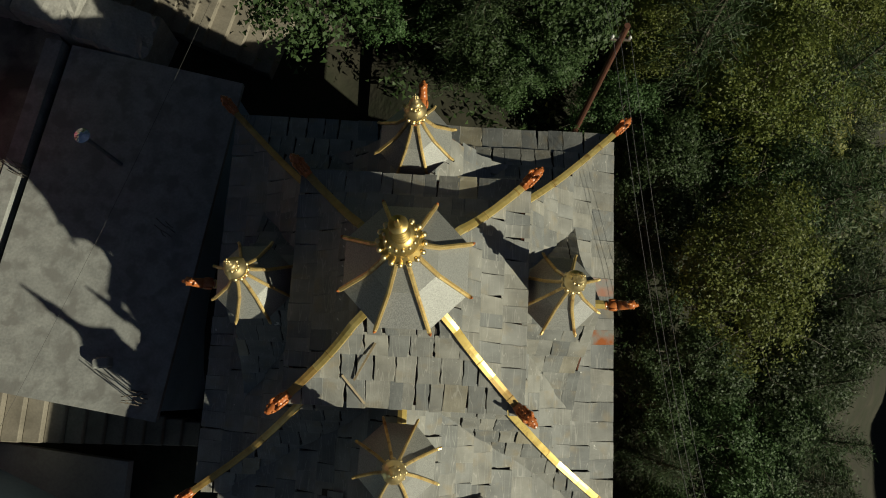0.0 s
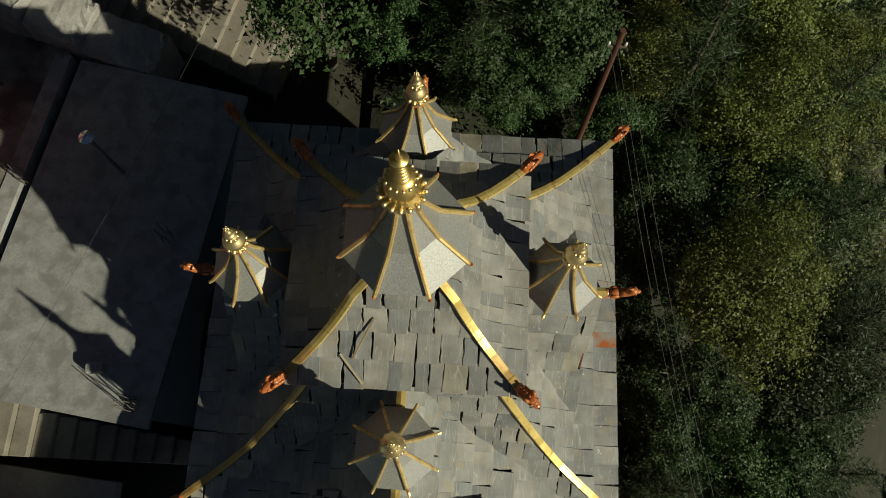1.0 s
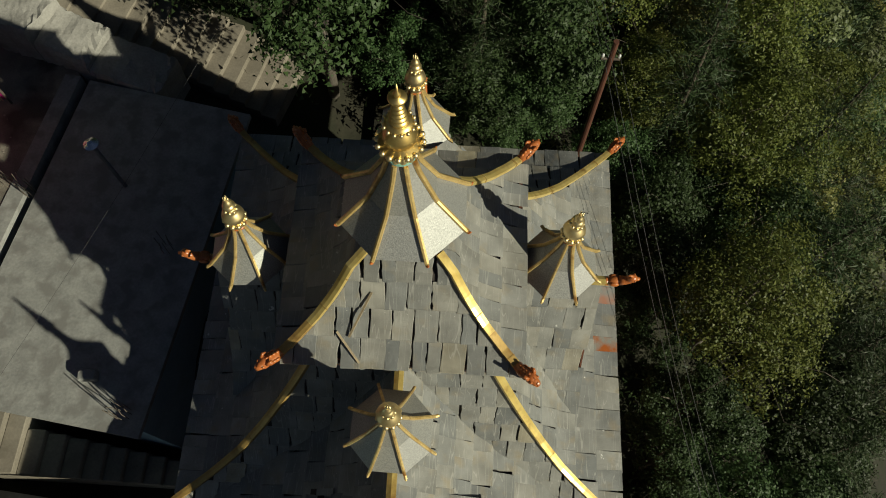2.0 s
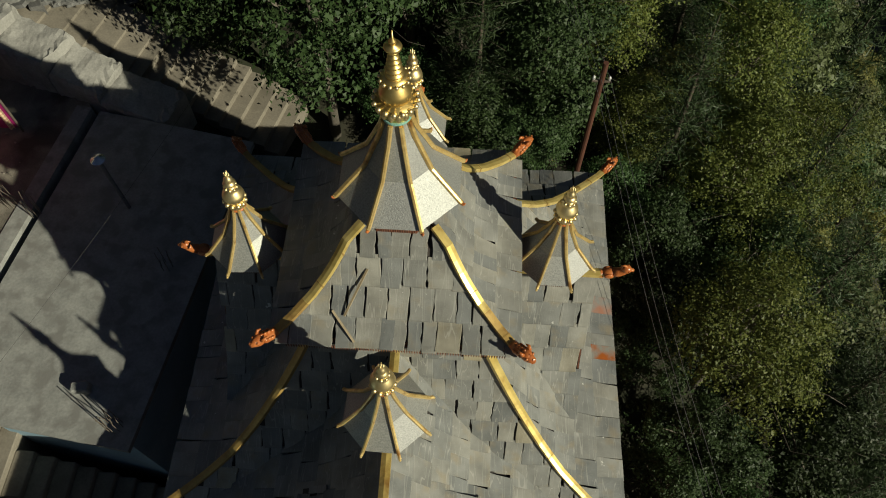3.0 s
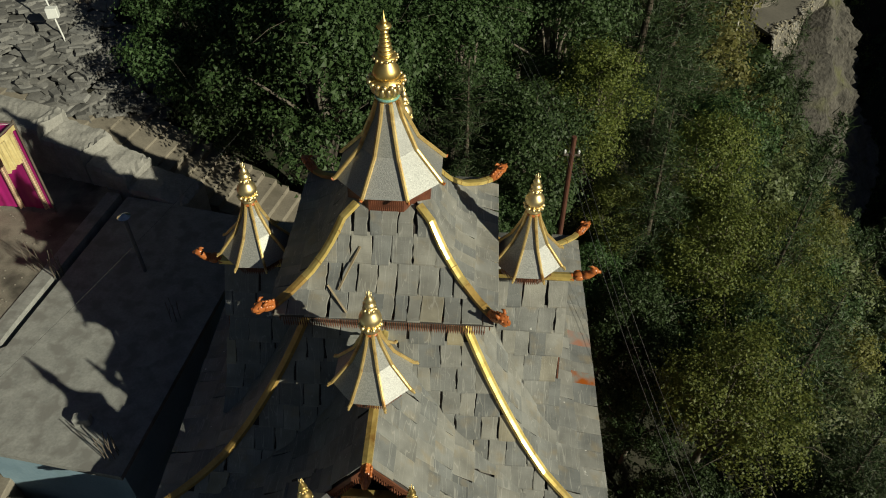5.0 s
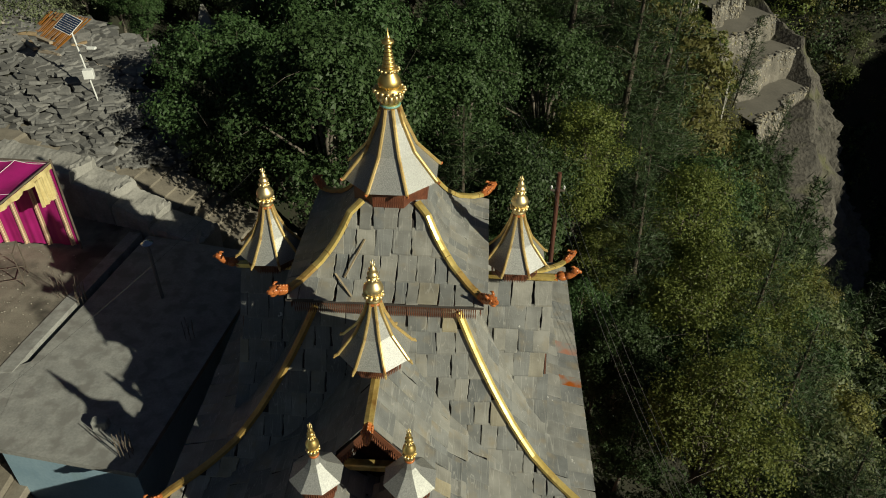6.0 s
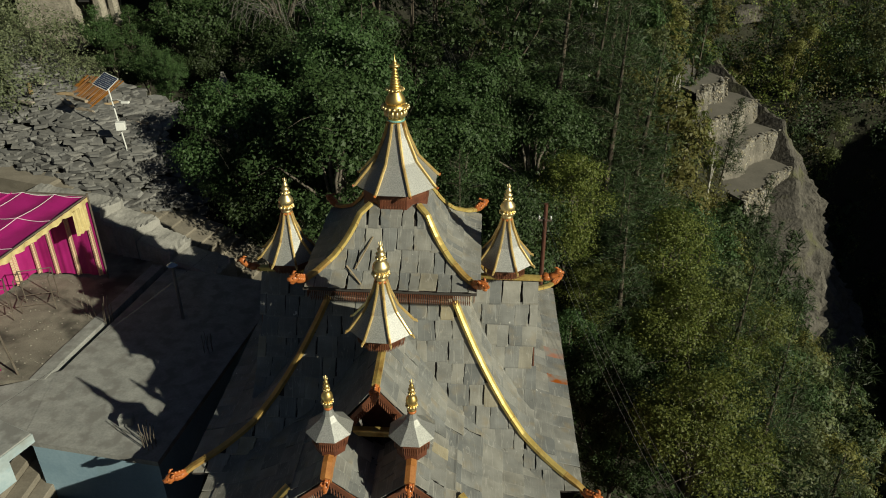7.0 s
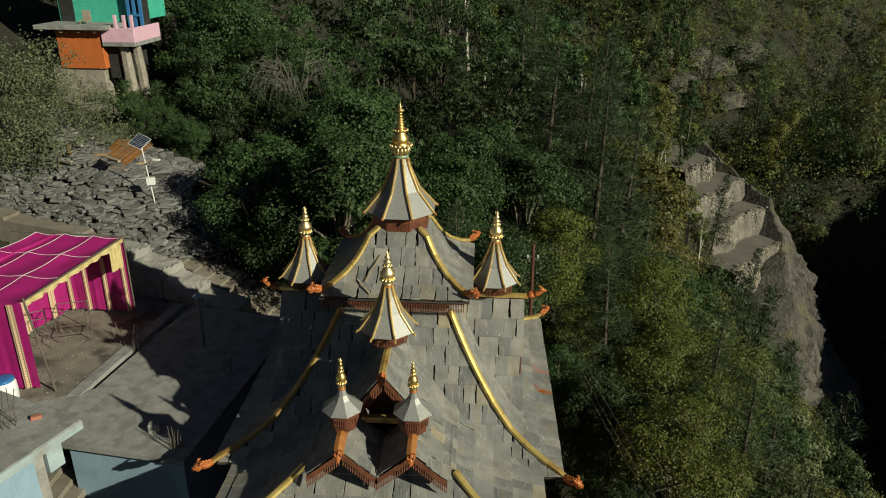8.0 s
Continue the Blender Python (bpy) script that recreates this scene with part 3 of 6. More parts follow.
# porch
FRONT = curve_of([(3.05 + d, z) for d, z in ((0, 3.62), (0.3, 3.22), (0.6, 2.82), (0.9, 2.45), (1.2, 2.10), (1.7, 1.70), (2.4, 1.30), (3.0, 1.08), (3.5, 0.95))])


def porch_end(d):
    return 3.85 if d < 0.85 else min(d + 3.05, 6.5)


for sg in (1, -1):
    part("porch_deck", deck_face((sg, 0), (0, -1), PORCH, 0.0, 0.85, lambda d: 1.1, lambda d: 3.82), DECK, main_roof)
    part("porch_deck", deck_face((sg, 0), (0, -1), PORCH, 0.85, 3.4, lambda d: 1.1, porch_end), DECK, main_roof)
    pieces += slates_on((sg, 0), (0, -1), PORCH, 0.03, 3.45, lambda d: 1.15, porch_end, under_main, 0.46, 0.42, gaps=0.1)
part("porch_deck", deck_face((0, -1), (1, 0), FRONT, 4.2, 6.4, lambda d: -(d - 3.05), lambda d: d - 3.05), DECK, main_roof)
pieces += slates_on((0, -1), (1, 0), FRONT, 4.3, 6.5, lambda d: -(d - 3.05), lambda d: d - 3.05, None, 0.46, 0.30, gaps=0.5)
MINI = curve_of([(0, 2.66), (0.15, 2.53), (0.3, 2.39), (0.5, 2.21), (0.74, 2.02)])
for cx in (-0.70, 0.70):
    for sg in (1, -1):
        part("porch_deck", deck_face((sg, 0), (0, -1), MINI, 0, 0.72, lambda d: 3.3, lambda d: 5.05, origin=(cx, 0)), DECK, main_roof)
        pieces += slates_on((sg, 0), (0, -1), MINI, 0.02, 0.72, lambda d: 3.3, lambda d: 5.1, lambda p: PORCH(abs(p.x)) > p.z + 0.08 and p.y > -3.85, 0.36, 0.34, origin=(cx, 0))
lay(pieces, main_roof, 330, (0.9, -3.2, 2.2))
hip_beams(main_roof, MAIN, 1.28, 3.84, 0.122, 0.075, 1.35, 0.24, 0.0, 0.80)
# gable ridges, verge boards and heads
for o, a in SIDES[:3]:
    ox, oy = o
    part("ridge_beam", beam([(ox * 1.3, oy * 1.3, 3.64), (ox * 3.2, oy * 3.2, 3.64)], 0.13, 0.09, 0.02), BRASS, main_roof, "brass-clad ridge beam")
    part("carved_beast", BEAST, None, main_roof, "plump orange varnished carved beast").matrix_basis = pose(ox * 3.2, oy * 3.2, 3.66, 0, 0, math.degrees(math.atan2(oy, ox)))
    for sg in (1, -1):
        vs = [(ox * 3.06 + a[0] * sg * d, oy * 3.06 + a[1] * sg * d, SIDE(d) - 0.03) for d in (0.02, 0.3, 0.6, 0.9, 1.2, 1.6)]
        part("verge_fringe", join(*[fringe_geo(vs[i], vs[i + 1], 0.26, 7) for i in range(5)]), FRINGE, main_roof)
    w = [(ox * 2.9 + a[0] * d, oy * 2.9 + a[1] * d) for d in (-1.5, 1.5)]
    gv = [(w[0][0], w[0][1], 1.25), (w[1][0], w[1][1], 1.25), (ox * 2.9 + a[0] * .45, oy * 2.9 + a[1] * .45, 2.8), (ox * 2.9, oy * 2.9, 3.5), (ox * 2.9 - a[0] * .45, oy * 2.9 - a[1] * .45, 2.8)]
    part("gable_wall", (gv + [(x - ox * 0.06, y - oy * 0.06, z) for x, y, z in gv], [(0, 1, 2, 3, 4), (9, 8, 7, 6, 5)] + [(i, (i + 1) % 5, 5 + (i + 1) % 5, 5 + i) for i in range(5)]), REDWOOD, main_roof)
part("ridge_beam", beam([(-0.03, -1.3, 3.64), (0, -3.9, 3.66)], 0.14, 0.09, 0.02), BRASS, main_roof, "brass-clad ridge beam")
dragon(main_roof, (0, -3.88, 3.66), -90, 1.15, 40)
for sg in (1, -1):
    vs = [(sg * d, -3.84, PORCH(d) - 0.03) for d in (0.02, 0.3, 0.6, 0.85)]
    part("verge_fringe", join(*[fringe_geo(vs[i], vs[i + 1], 0.32, 8) for i in range(3)]), FRINGE, main_roof)
    for cx in (-0.70, 0.70):
        vs = [(cx + sg * d, -5.09, MINI(d) - 0.03) for d in (0.02, 0.3, 0.5, 0.72)]
        part("verge_fringe", join(*[fringe_geo(vs[i], vs[i + 1], 0.30, 6) for i in range(3)]), FRINGE, main_roof)
    part("hip_beam", beam([(sg * (d - 3.05), -d, FRONT(d) + 0.03) for d in (4.6, 4.9, 5.3, 5.8, 6.5)], 0.12, 0.085, 0.02), BRASS, main_roof, "brass-clad hip beam of the porch")
    part("ridge_beam", beam([(sg * 0.71, -4.0, 2.66), (sg * 0.71, -4.6, 2.70), (sg * 0.71, -4.9, 2.68), (sg * 0.71, -5.12, 2.58)], 0.17, 0.22, 0.03), RIDGE_WOOD, main_roof, "orange varnished ridge beam")
    dragon(main_roof, (sg * 0.71, -5.10, 2.70), -90, 0.95, 55)
part("gable_wall", ([(-0.85, -3.2, 1.6), (0.85, -3.2, 1.6), (0.85, -3.2, 2.4), (0, -3.2, 3.5), (-0.85, -3.2, 2.4), (-0.85, -3.1, 1.6), (0.85, -3.1, 1.6), (0.85, -3.1, 2.4), (0, -3.1, 3.5), (-0.85, -3.1, 2.4)],
                    [(0, 1, 2, 3, 4), (9, 8, 7, 6, 5)] + [(i, (i + 1) % 5, 5 + (i + 1) % 5, 5 + i) for i in range(5)]), REDWOOD, main_roof)
part("tie_beam", box(-0.5, 0.5, -3.82, -3.66, 2.42, 2.54, 0.02), BRASS, main_roof, "gold painted tie beam in the gable")


# ---- turrets ----
BEADS = {}


def beads(parent, name, r, z, n, size, squash=(1, 1, 1)):
    """A ring of beads or petals, each its own piece."""
    key = (size, squash)
    if key not in BEADS:
        v, f = ball((0, 0, 0), size, 8, 6, squash)
        BEADS[key] = mesh(name, v, f, GOLD, True)
    for k in range(n):
        part(name, BEADS[key], None, parent).location = (r * math.cos(2 * math.pi * k / n), r * math.sin(2 * math.pi * k / n), z)


def octagon(r, z):
    return [Vector((r * math.sin(radians(22.5 + 45 * k)), -r * math.cos(radians(22.5 + 45 * k)), z)) for k in range(8)]


def plate_geo(a, b, c, d, th=0.012):
    n = (b - a).cross(d - a).normalized()
    if n.z < 0:
        n = -n
    v = [a, b, c, d] + [p - n * th for p in (a, b, c, d)]
    return v, [(0, 1, 2, 3), (7, 6, 5, 4), (0, 4, 5, 1), (1, 5, 6, 2), (2, 6, 7, 3), (3, 7, 4, 0)]


def turret(label, rings, at, ribs=0.044, drum=0.3, drop=0.30, spindles=11, over=0.10, tips=False, group="roof turrets"):
    """An eight-sided flared roof: rings of (radius, height) from the neck to the eave."""
    t = thing("roof_turret", label, "turret", group, at=at)
    octs = [octagon(r, z) for r, z in rings]
    for j in range(len(octs) - 1):
        for k in range(8):
            a, b, c, d = octs[j][k], octs[j][(k + 1) % 8], octs[j + 1][(k + 1) % 8], octs[j + 1][k]
            part("roof_plate", plate_geo(a, b, c, d), SHEET, t)
    if ribs:
        for k in range(8):
            pts = [o[k] for o in octs]
            d = (pts[-1] - pts[-2]).normalized()
            pts.append(pts[-1] + Vector((d.x, d.y, d.z * 0.35)) * over)
            rib = part("rib", beam(pts, ribs, ribs * 0.8, ribs * 0.2), GOLD_TRIM, t, "gold painted rib")
            if tips:
                part("rib_tip", tube([pts[-1], pts[-1] + Vector((d.x, d.y, 0.25)) * 0.035, pts[-1] + Vector((d.x, d.y, 0.5)) * 0.07], [0.024, 0.026, 0.010]), VARNISH, rib, "orange varnished rib tip")
            else:
                part("rib_tip", join(ball(pts[-1] + Vector((0, 0, 0.01)), 0.026, 6, 4), ball(pts[-1] + d * 0.03 + Vector((0, 0, 0.01)), 0.02, 6, 4)), GOLD_TRIM, rib)
    eave, inner = octs[-1], octagon(rings[-1][0] * 0.76, rings[-1][1])
    for k in range(8):
        part("spindle_fringe", fringe_geo(inner[k], inner[(k + 1) % 8], drop, spindles), FRINGE, t, "red-brown hanging spindles")
    r = rings[-1][0] * 0.66
    part("drum", prism([(p.x, p.y) for p in octagon(r, 0)], rings[-1][1] - drum, rings[-1][1] + 0.02), REDWOOD, t, "red-brown octagonal drum")
    return t


def finial_small(t, z0, h=0.80, w=1.0, gilt=None):
    """A gilt pot finial: rings of beads round the pot, a waisted neck and a flame tip."""
    s = h / 0.8
    prof = [(0.075, 0), (0.085, 0.015), (0.095, 0.03), (0.075, 0.05), (0.085, 0.10), (0.115, 0.125), (0.105, 0.15), (0.085, 0.165), (0.11, 0.20), (0.123, 0.26), (0.112, 0.32),
            (0.075, 0.38), (0.055, 0.42), (0.062, 0.44), (0.075, 0.455), (0.05, 0.475), (0.04, 0.51), (0.065, 0.53), (0.07, 0.55), (0.045, 0.57), (0.035, 0.60), (0.045, 0.615),
            (0.05, 0.64), (0.03, 0.67), (0.012, 0.72), (0.008, 0.80)]
    f = part("finial", moved(lathe([(r * w * s, z * s) for r, z in prof], 20), Matrix.Translation((0, 0, z0))), gilt or GOLD, t, "satin gilt pot finial", True)
    beads(f, "bead", 0.110 * w * s, z0 + 0.138 * s, 11, 0.029 * s * w)
    beads(f, "bead", 0.062 * w * s, z0 + 0.452 * s, 8, 0.021 * s * w)
    fl = [tube([(0, 0, 0.66 * s), (0.035 * s * math.cos(k), 0.035 * s * math.sin(k), 0.73 * s), (0.03 * s * math.cos(k), 0.03 * s * math.sin(k), 0.79 * s)], [0.014 * s, 0.01 * s, 0.003], 5) for k in (0, 1.57, 3.14, 4.71)]
    part("flame_tip", moved(join(*fl), Matrix.Translation((0, 0, z0))), GOLD, f, "", True)
    part("collar", moved(lathe([(0.088 * s * w, -0.04), (0.098 * s * w, -0.02), (0.09 * s * w, 0.005)], 16), Matrix.Translation((0, 0, z0))), VARNISH, t, "red collar below the finial", True)


SMALL = [(0.085, 1.02), (0.15, 0.78), (0.31, 0.40), (0.62, 0.0)]
SMALL_LABEL = "octagonal grey sheet turret with gold ribs and gilt finial"
first = turret(SMALL_LABEL, SMALL, (2.34, 0.08, 4.10))
finial_small(first, 1.02, 0.80, 1.32)
for x, y, lean, turn in ((-2.45, 0.01, 2.0, 4.0), (-0.045, -2.60, 1.0, -1.5), (-0.06, 2.48, 1.0, -2.0)):
    copy_thing(first, pose(x, y, 4.10, 0, lean, turn))
MINI_R = [(0.06, 0.46), (0.10, 0.30), (0.17, 0.20), (0.42, 0.0)]
mini = turret("small octagonal grey sheet turret with slim gilt finial, no ribs", MINI_R, (0.70, -4.55, 3.32), ribs=0, drum=0.44, drop=0.30, spindles=7, group="porch turrets")
finial_small(mini, 0.46, 0.66, 1.0, GILT)
copy_thing(mini, pose(-0.72, -4.55, 3.32))

crown = turret("octagonal crowning roof of grey sheet with gold ribs, gilt spire", [(0.15, 1.27), (0.22, 1.02), (0.45, 0.49), (0.885, 0.0)], (-0.005, 0.06, 5.93), ribs=0.054, drum=0.35, drop=0.42, spindles=16, over=0.05, tips=True, group="crown")
prof = [(0.15, 0), (0.18, 0.03), (0.165, 0.06), (0.16, 0.09), (0.20, 0.16), (0.225, 0.22), (0.21, 0.27), (0.25, 0.30), (0.255, 0.33), (0.15, 0.355), (0.19, 0.38), (0.20, 0.43), (0.185, 0.50),
        (0.14, 0.57), (0.115, 0.62), (0.105, 0.64), (0.16, 0.655), (0.165, 0.69), (0.10, 0.705)]
for k in range(6):
    w, z = 0.112 - 0.011 * k, 0.715 + 0.062 * k
    prof += [(w - 0.026, z), (w, z + 0.015), (w, z + 0.036), (w - 0.028, z + 0.05)]
prof += [(0.035, 1.09), (0.095, 1.105), (0.105, 1.13), (0.095, 1.155), (0.03, 1.165), (0.045, 1.19), (0.04, 1.22), (0.015, 1.25), (0.007, 1.36)]
UP = Matrix.Translation((0, 0, 1.27))
spire = part("spire", moved(lathe(prof, 28), UP), GILT, crown, "tall gilt spire with bell and stacked rings", True)
beads(spire, "petal", 0.20, 1.47, 14, 0.052, (0.8, 0.8, 1.5))
beads(spire, "bead", 0.26, 1.585, 16, 0.037)
beads(spire, "bead", 0.172, 1.942, 14, 0.026)
part("jewel_band", moved(lathe([(0.182, 0.035), (0.188, 0.05), (0.182, 0.07)], 24), UP), surface("turquoise_band", (0.10, 0.30, 0.28), (0.30, 0.50, 0.42), 0.3, fine=60, bump=0), spire, "turquoise inlaid band")


# ---- the ground ----
def smooth(a, b, x):
    k = min(max((x - a) / (b - a), 0.0), 1.0)
    return k * k * (3 - 2 * k)


cliff_line = curve_of([(40, 37), (50, 38.5), (58, 40), (68, 42.5), (78.5, 44.4), (87.5, 41), (93, 36.5), (108, 30)])


def ground(x, y):
    xc = 4 + 0.1 * max(y, 0) + max(0, y - 105) * 0.9
    d = x - xc
    if d > 0:
        z = -4.5 - 0.8 * d + 0.25 * min(d, 4) - 0.5 * max(0, d - 7) * smooth(70, 58, y)
        if 40 < y < 108:
            xl = cliff_line(y)
            z -= 20 * smooth(xl - 0.5, xl + 11, x) * smooth(40, 50, y) * smooth(108, 97, y)
        if y > 82:
            edge = 63 + 0.86 * (y - 88) + 5 * noise.noise((y * 0.05, 1.7, 4.4))
            shelf = -23.5 + 0.05 * (y - 90) + 3.0 * noise.noise((x * 0.045, y * 0.045, 7.7)) - 1.0 * max(0, x - edge)
            z += (max(z, shelf) - z) * smooth(88, 100, y)
        z -= 4.5 * smooth(58, 64, y) * smooth(86, 80, y) * smooth(29, 34, x)
        z = max(z, -74 - 0.02 * d)
        # hill across the gorge; its unseen near part is added height to cast shade
        z = max(z, min(12 + 24 * smooth(68, 46, y) - 0.004 * (x - 150) ** 2, -64 + 1.1 * (x - 80 - 0.9 * max(0, y - 105))))
    else:
        z = -4.5 - 0.30 * d
        z += 0.10 * max(0, -13 - x) + 0.10 * max(0, y - 14) * smooth(4, -6, x)
    z -= 2.0 * smooth(0.5, -3, y) * smooth(-13, -10, x)
    z += 0.12 * max(0, y - 140)
    if -30 < x < -1 and 4 < y < 18:
        off = y - (9.55 - 0.2407 * (x + 13.2))
        lane_z = 1.35 - 0.09 * (x + 13.2) if x < -13.2 else 1.35 - 0.30 * (x + 13.2) if x < -7.8 else -0.25 - 0.5 * (x + 7.8)
        z += (min(z, lane_z - 0.35) - z) * smooth(-2.6, -1.3, off) * smooth(2.1, 1.2, off)
        z += 1.7 * smooth(-0.2, 1.6, off) * smooth(-7.8, -10.6, x) * smooth(8.5, 4.5, off)
    if -22 < x < -7.5 and y < 9.4:
        z = min(z, -0.6)
    if y < -1.8 and -13.5 < x < 5:
        z = min(z, -3.7)
    if 12 < math.hypot(x, y - 2) and not (x < -2 and y < 17):
        z += 1.6 * noise.noise((x * 0.05, y * 0.05, 3.1)) + 0.5 * noise.noise((x * 0.21, y * 0.21, 8.3))
    return z


def lines(a, b, near, step, grow):
    vals, v, s = [near], near, step
    while v < b:
        v += s
        s *= grow
        vals.append(v)
    v, s = near, step
    while v > a:
        v -= s
        s *= grow
        vals.insert(0, v)
    return vals


gx, gy = lines(-150, 420, 2, 0.7, 1.035), lines(-90, 520, 5, 0.7, 1.03)
gv = [(x, y, ground(x, y)) for y in gy for x in gx]
gf = [(j * len(gx) + i, j * len(gx) + i + 1, (j + 1) * len(gx) + i + 1, (j + 1) * len(gx) + i) for j in range(len(gy) - 1) for i in range(len(gx) - 1)]
tagged(part("ground", (gv, gf), SOIL, smooth=True), "steep wooded hillside of soil darkened for tree shade, falling into a gorge", "ground", kind="structure")

# ---- the flat-roofed house beside the temple ----
court = thing("flat_roof_house", "low house with flat grey concrete roof and blue wall", "house")
COURT = [(-5.22, -2.43), (-4.22, 5.11), (-8.19, 5.82), (-8.90, 1.04), (-9.02, 0.15), (-8.60, -1.97)]
part("roof_slab", prism(COURT, -0.14, 0.0), CONCRETE, court, "bare grey concrete roof slab")
cx, cy = sum(p[0] for p in COURT) / 6, sum(p[1] for p in COURT) / 6
part("roof_slab", prism([(-8.95, 0.55), (-9.62, 0.10), (-10.95, -0.55), (-8.60, -1.85), (-8.99, 0.12)], -0.30, -0.006), CONCRETE, court, "grey concrete strip joining the yard")
part("wall", prism([(cx + (x - cx) * 0.945, cy + (y - cy) * 0.945) for x, y in COURT], -4.4, -0.14), BLUE, court, "blue painted wall")

yard = tagged(part("yard", prism([(-9.25, 0.15), (-9.15, 1.1), (-8.45, 5.9), (-9.0, 7.0), (-20, 9.5), (-20, -1.0)], -1.2, -0.01), EARTH), "trodden earth yard beside the concrete roof", "yard", kind="structure")
tagged(part("yard_kerb", prism([(-9.22, 0.15), (-9.12, 1.1), (-8.42, 5.9), (-8.80, 5.95), (-9.50, 1.1), (-9.60, 0.12)], -0.3, 0.02), CONCRETE), "concrete strip edging the yard", "kerb", kind="structure")

# ---- the cloth tent ----
tent = thing("tent", "magenta cloth tent with gold striped hangings, open towards the roof", "tent")
A, B, C, D = (-10.35, 0.30), (-9.86, 5.06), (-12.80, 5.08), (-13.9, 0.25)
N = 24
v = []
for i in range(N + 1):
    for j in range(N + 1):
        u, w = i / N, j / N
        x = (A[0] + (B[0] - A[0]) * w) * (1 - u) + (D[0] + (C[0] - D[0]) * w) * u
        y = 0.28 + 4.79 * w
        z = 2.84 + 0.10 * u - 0.07 * abs(math.sin(3 * math.pi * u)) - 0.05 * abs(math.sin(3 * math.pi * w)) + 0.012 * math.sin(23 * u + 9 * w)
        v.append((x, y, z))
f = [(i * (N + 1) + j, i * (N + 1) + j + 1, (i + 1) * (N + 1) + j + 1, (i + 1) * (N + 1) + j) for i in range(N) for j in range(N)]
part("roof_cloth", (v, f), CLOTH, tent, "magenta roof cloth sagging between cords", True)


def hanging(p, q, z0, z1, waves, amp, push=0.0):
    p, q = Vector(p), Vector(q)
    n = 60
    side = Vector((q.y - p.y, p.x - q.x)).normalized()
    v = []
    rows = 7
    for r in range(rows):
        k = r / (rows - 1)
        for i in range(n + 1):
            s = i / n
            c = p.lerp(q, s) + side * (push + amp * (0.25 + k) * (math.sin(2 * math.pi * waves * s) + 0.5 * math.sin(2 * math.pi * waves * 2.3 * s + 1 + k)))
            v.append((c.x, c.y, z1 + (z0 - z1) * k + 0.02 * math.sin(5 * s * waves) * k))
    return v, [(r * (n + 1) + i, r * (n + 1) + i + 1, (r + 1) * (n + 1) + i + 1, (r + 1) * (n + 1) + i) for r in range(rows - 1) for i in range(n)]


BK = (-12.15, 5.06)
part("back_hanging", hanging(B, BK, 0.12, 2.84, 5, 0.012), CLOTH, tent, "magenta hanging", True)
part("side_hanging", hanging(BK, (-13.4, 0.3), 0.12, 2.9, 9, 0.014), CLOTH, tent, "magenta hanging", True)
part("front_hanging", hanging((-10.42, 0.28), (-13.9, 0.22), 0.10, 2.80, 6, 0.012), CLOTH, tent, "magenta hanging", True)


def stripe(p, q, s0, s1, push):
    p, q = Vector(p), Vector(q)
    ob = part("stripe", hanging(p.lerp(q, s0), p.lerp(q, s1), 0.12, 2.78, 1.0, 0.015, push), STRIPE, tent, "gold chequered stripe", True)
    return ob


for s in (0.04, 0.34, 0.64, 0.9):
    stripe(B, BK, s, s + 0.065, -0.05)
for s in (0.12, 0.34, 0.56, 0.8):
    stripe(BK, (-13.4, 0.3), s, s + 0.05, -0.06)
for s in (0.06, 0.34, 0.62):
    stripe((-10.42, 0.28), (-13.9, 0.22), s, s + 0.055, 0.06)
    stripe((-10.42, 0.28), (-13.9, 0.22), s, s + 0.055, -0.06)
part("valance", hanging(A, B, 2.67, 2.83, 9, 0.03), CLOTH_GOLD, tent, "pale gold gathered valance", True)
part("swag", hanging((-9.89, 4.85), (-9.95, 4.20), 1.95, 2.72, 3, 0.03, -0.03), CLOTH_GOLD, tent, "pale gold tied drape", True)
for (x, y), lean in ((A, 0.35), (B, 0.0), (C, 0), (D, 0)):
    part("pole", tube([(x + lean, y, -0.1), (x, y, 2.95)], 0.03, 6), STEEL, tent, "dark iron pole")
part("eave_rail", tube([(A[0], A[1], 2.86), (B[0], B[1], 2.88)], 0.025, 6), STEEL, tent)
part("eave_rail", tube([(B[0], B[1], 2.88), (C[0] - 0.9, C[1], 2.95)], 0.025, 6), STEEL, tent)


def roof_at(u, w):
    x = (A[0] + (B[0] - A[0]) * w) * (1 - u) + (D[0] + (C[0] - D[0]) * w) * u
    return (x, 0.28 + 4.79 * w, 2.855 + 0.10 * u - 0.07 * abs(math.sin(3 * math.pi * u)) - 0.05 * abs(math.sin(3 * math.pi * w)))


for u in (0.333, 0.667, 0.995):
    part("cord", tube([roof_at(u, k / 18) for k in range(19)], 0.009, 4), CORD, tent, "white cord over the cloth")
for w in (0.333, 0.667, 0.995):
    part("cord", tube([roof_at(k / 18, w) for k in range(19)], 0.009, 4), CORD, tent, "white cord over the cloth")
for k, (x, y) in enumerate(((-11.1, 3.4), (-12.0, 2.6))):
    fr = thing("iron_trestle", "thin rusty iron trestle frame standing in the tent", "trestle", "trestles", at=(x, y, 0), turn=20 + 15 * k)
    for sx in (-0.45, 0.45):
        for sy in (-0.3, 0.3):
            part("leg", tube([(sx, sy, -0.02), (sx, sy, 1.1)], 0.016, 5), STEEL, fr)
    for z in (0.25, 1.08):
        for sy in (-0.3, 0.3):
            part("rail", tube([(-0.45, sy, z), (0.45, sy, z)], 0.014, 5), STEEL, fr)
        for sx in (-0.45, 0.45):
            part("rail", tube([(sx, -0.3, z), (sx, 0.3, z)], 0.014, 5), STEEL, fr)

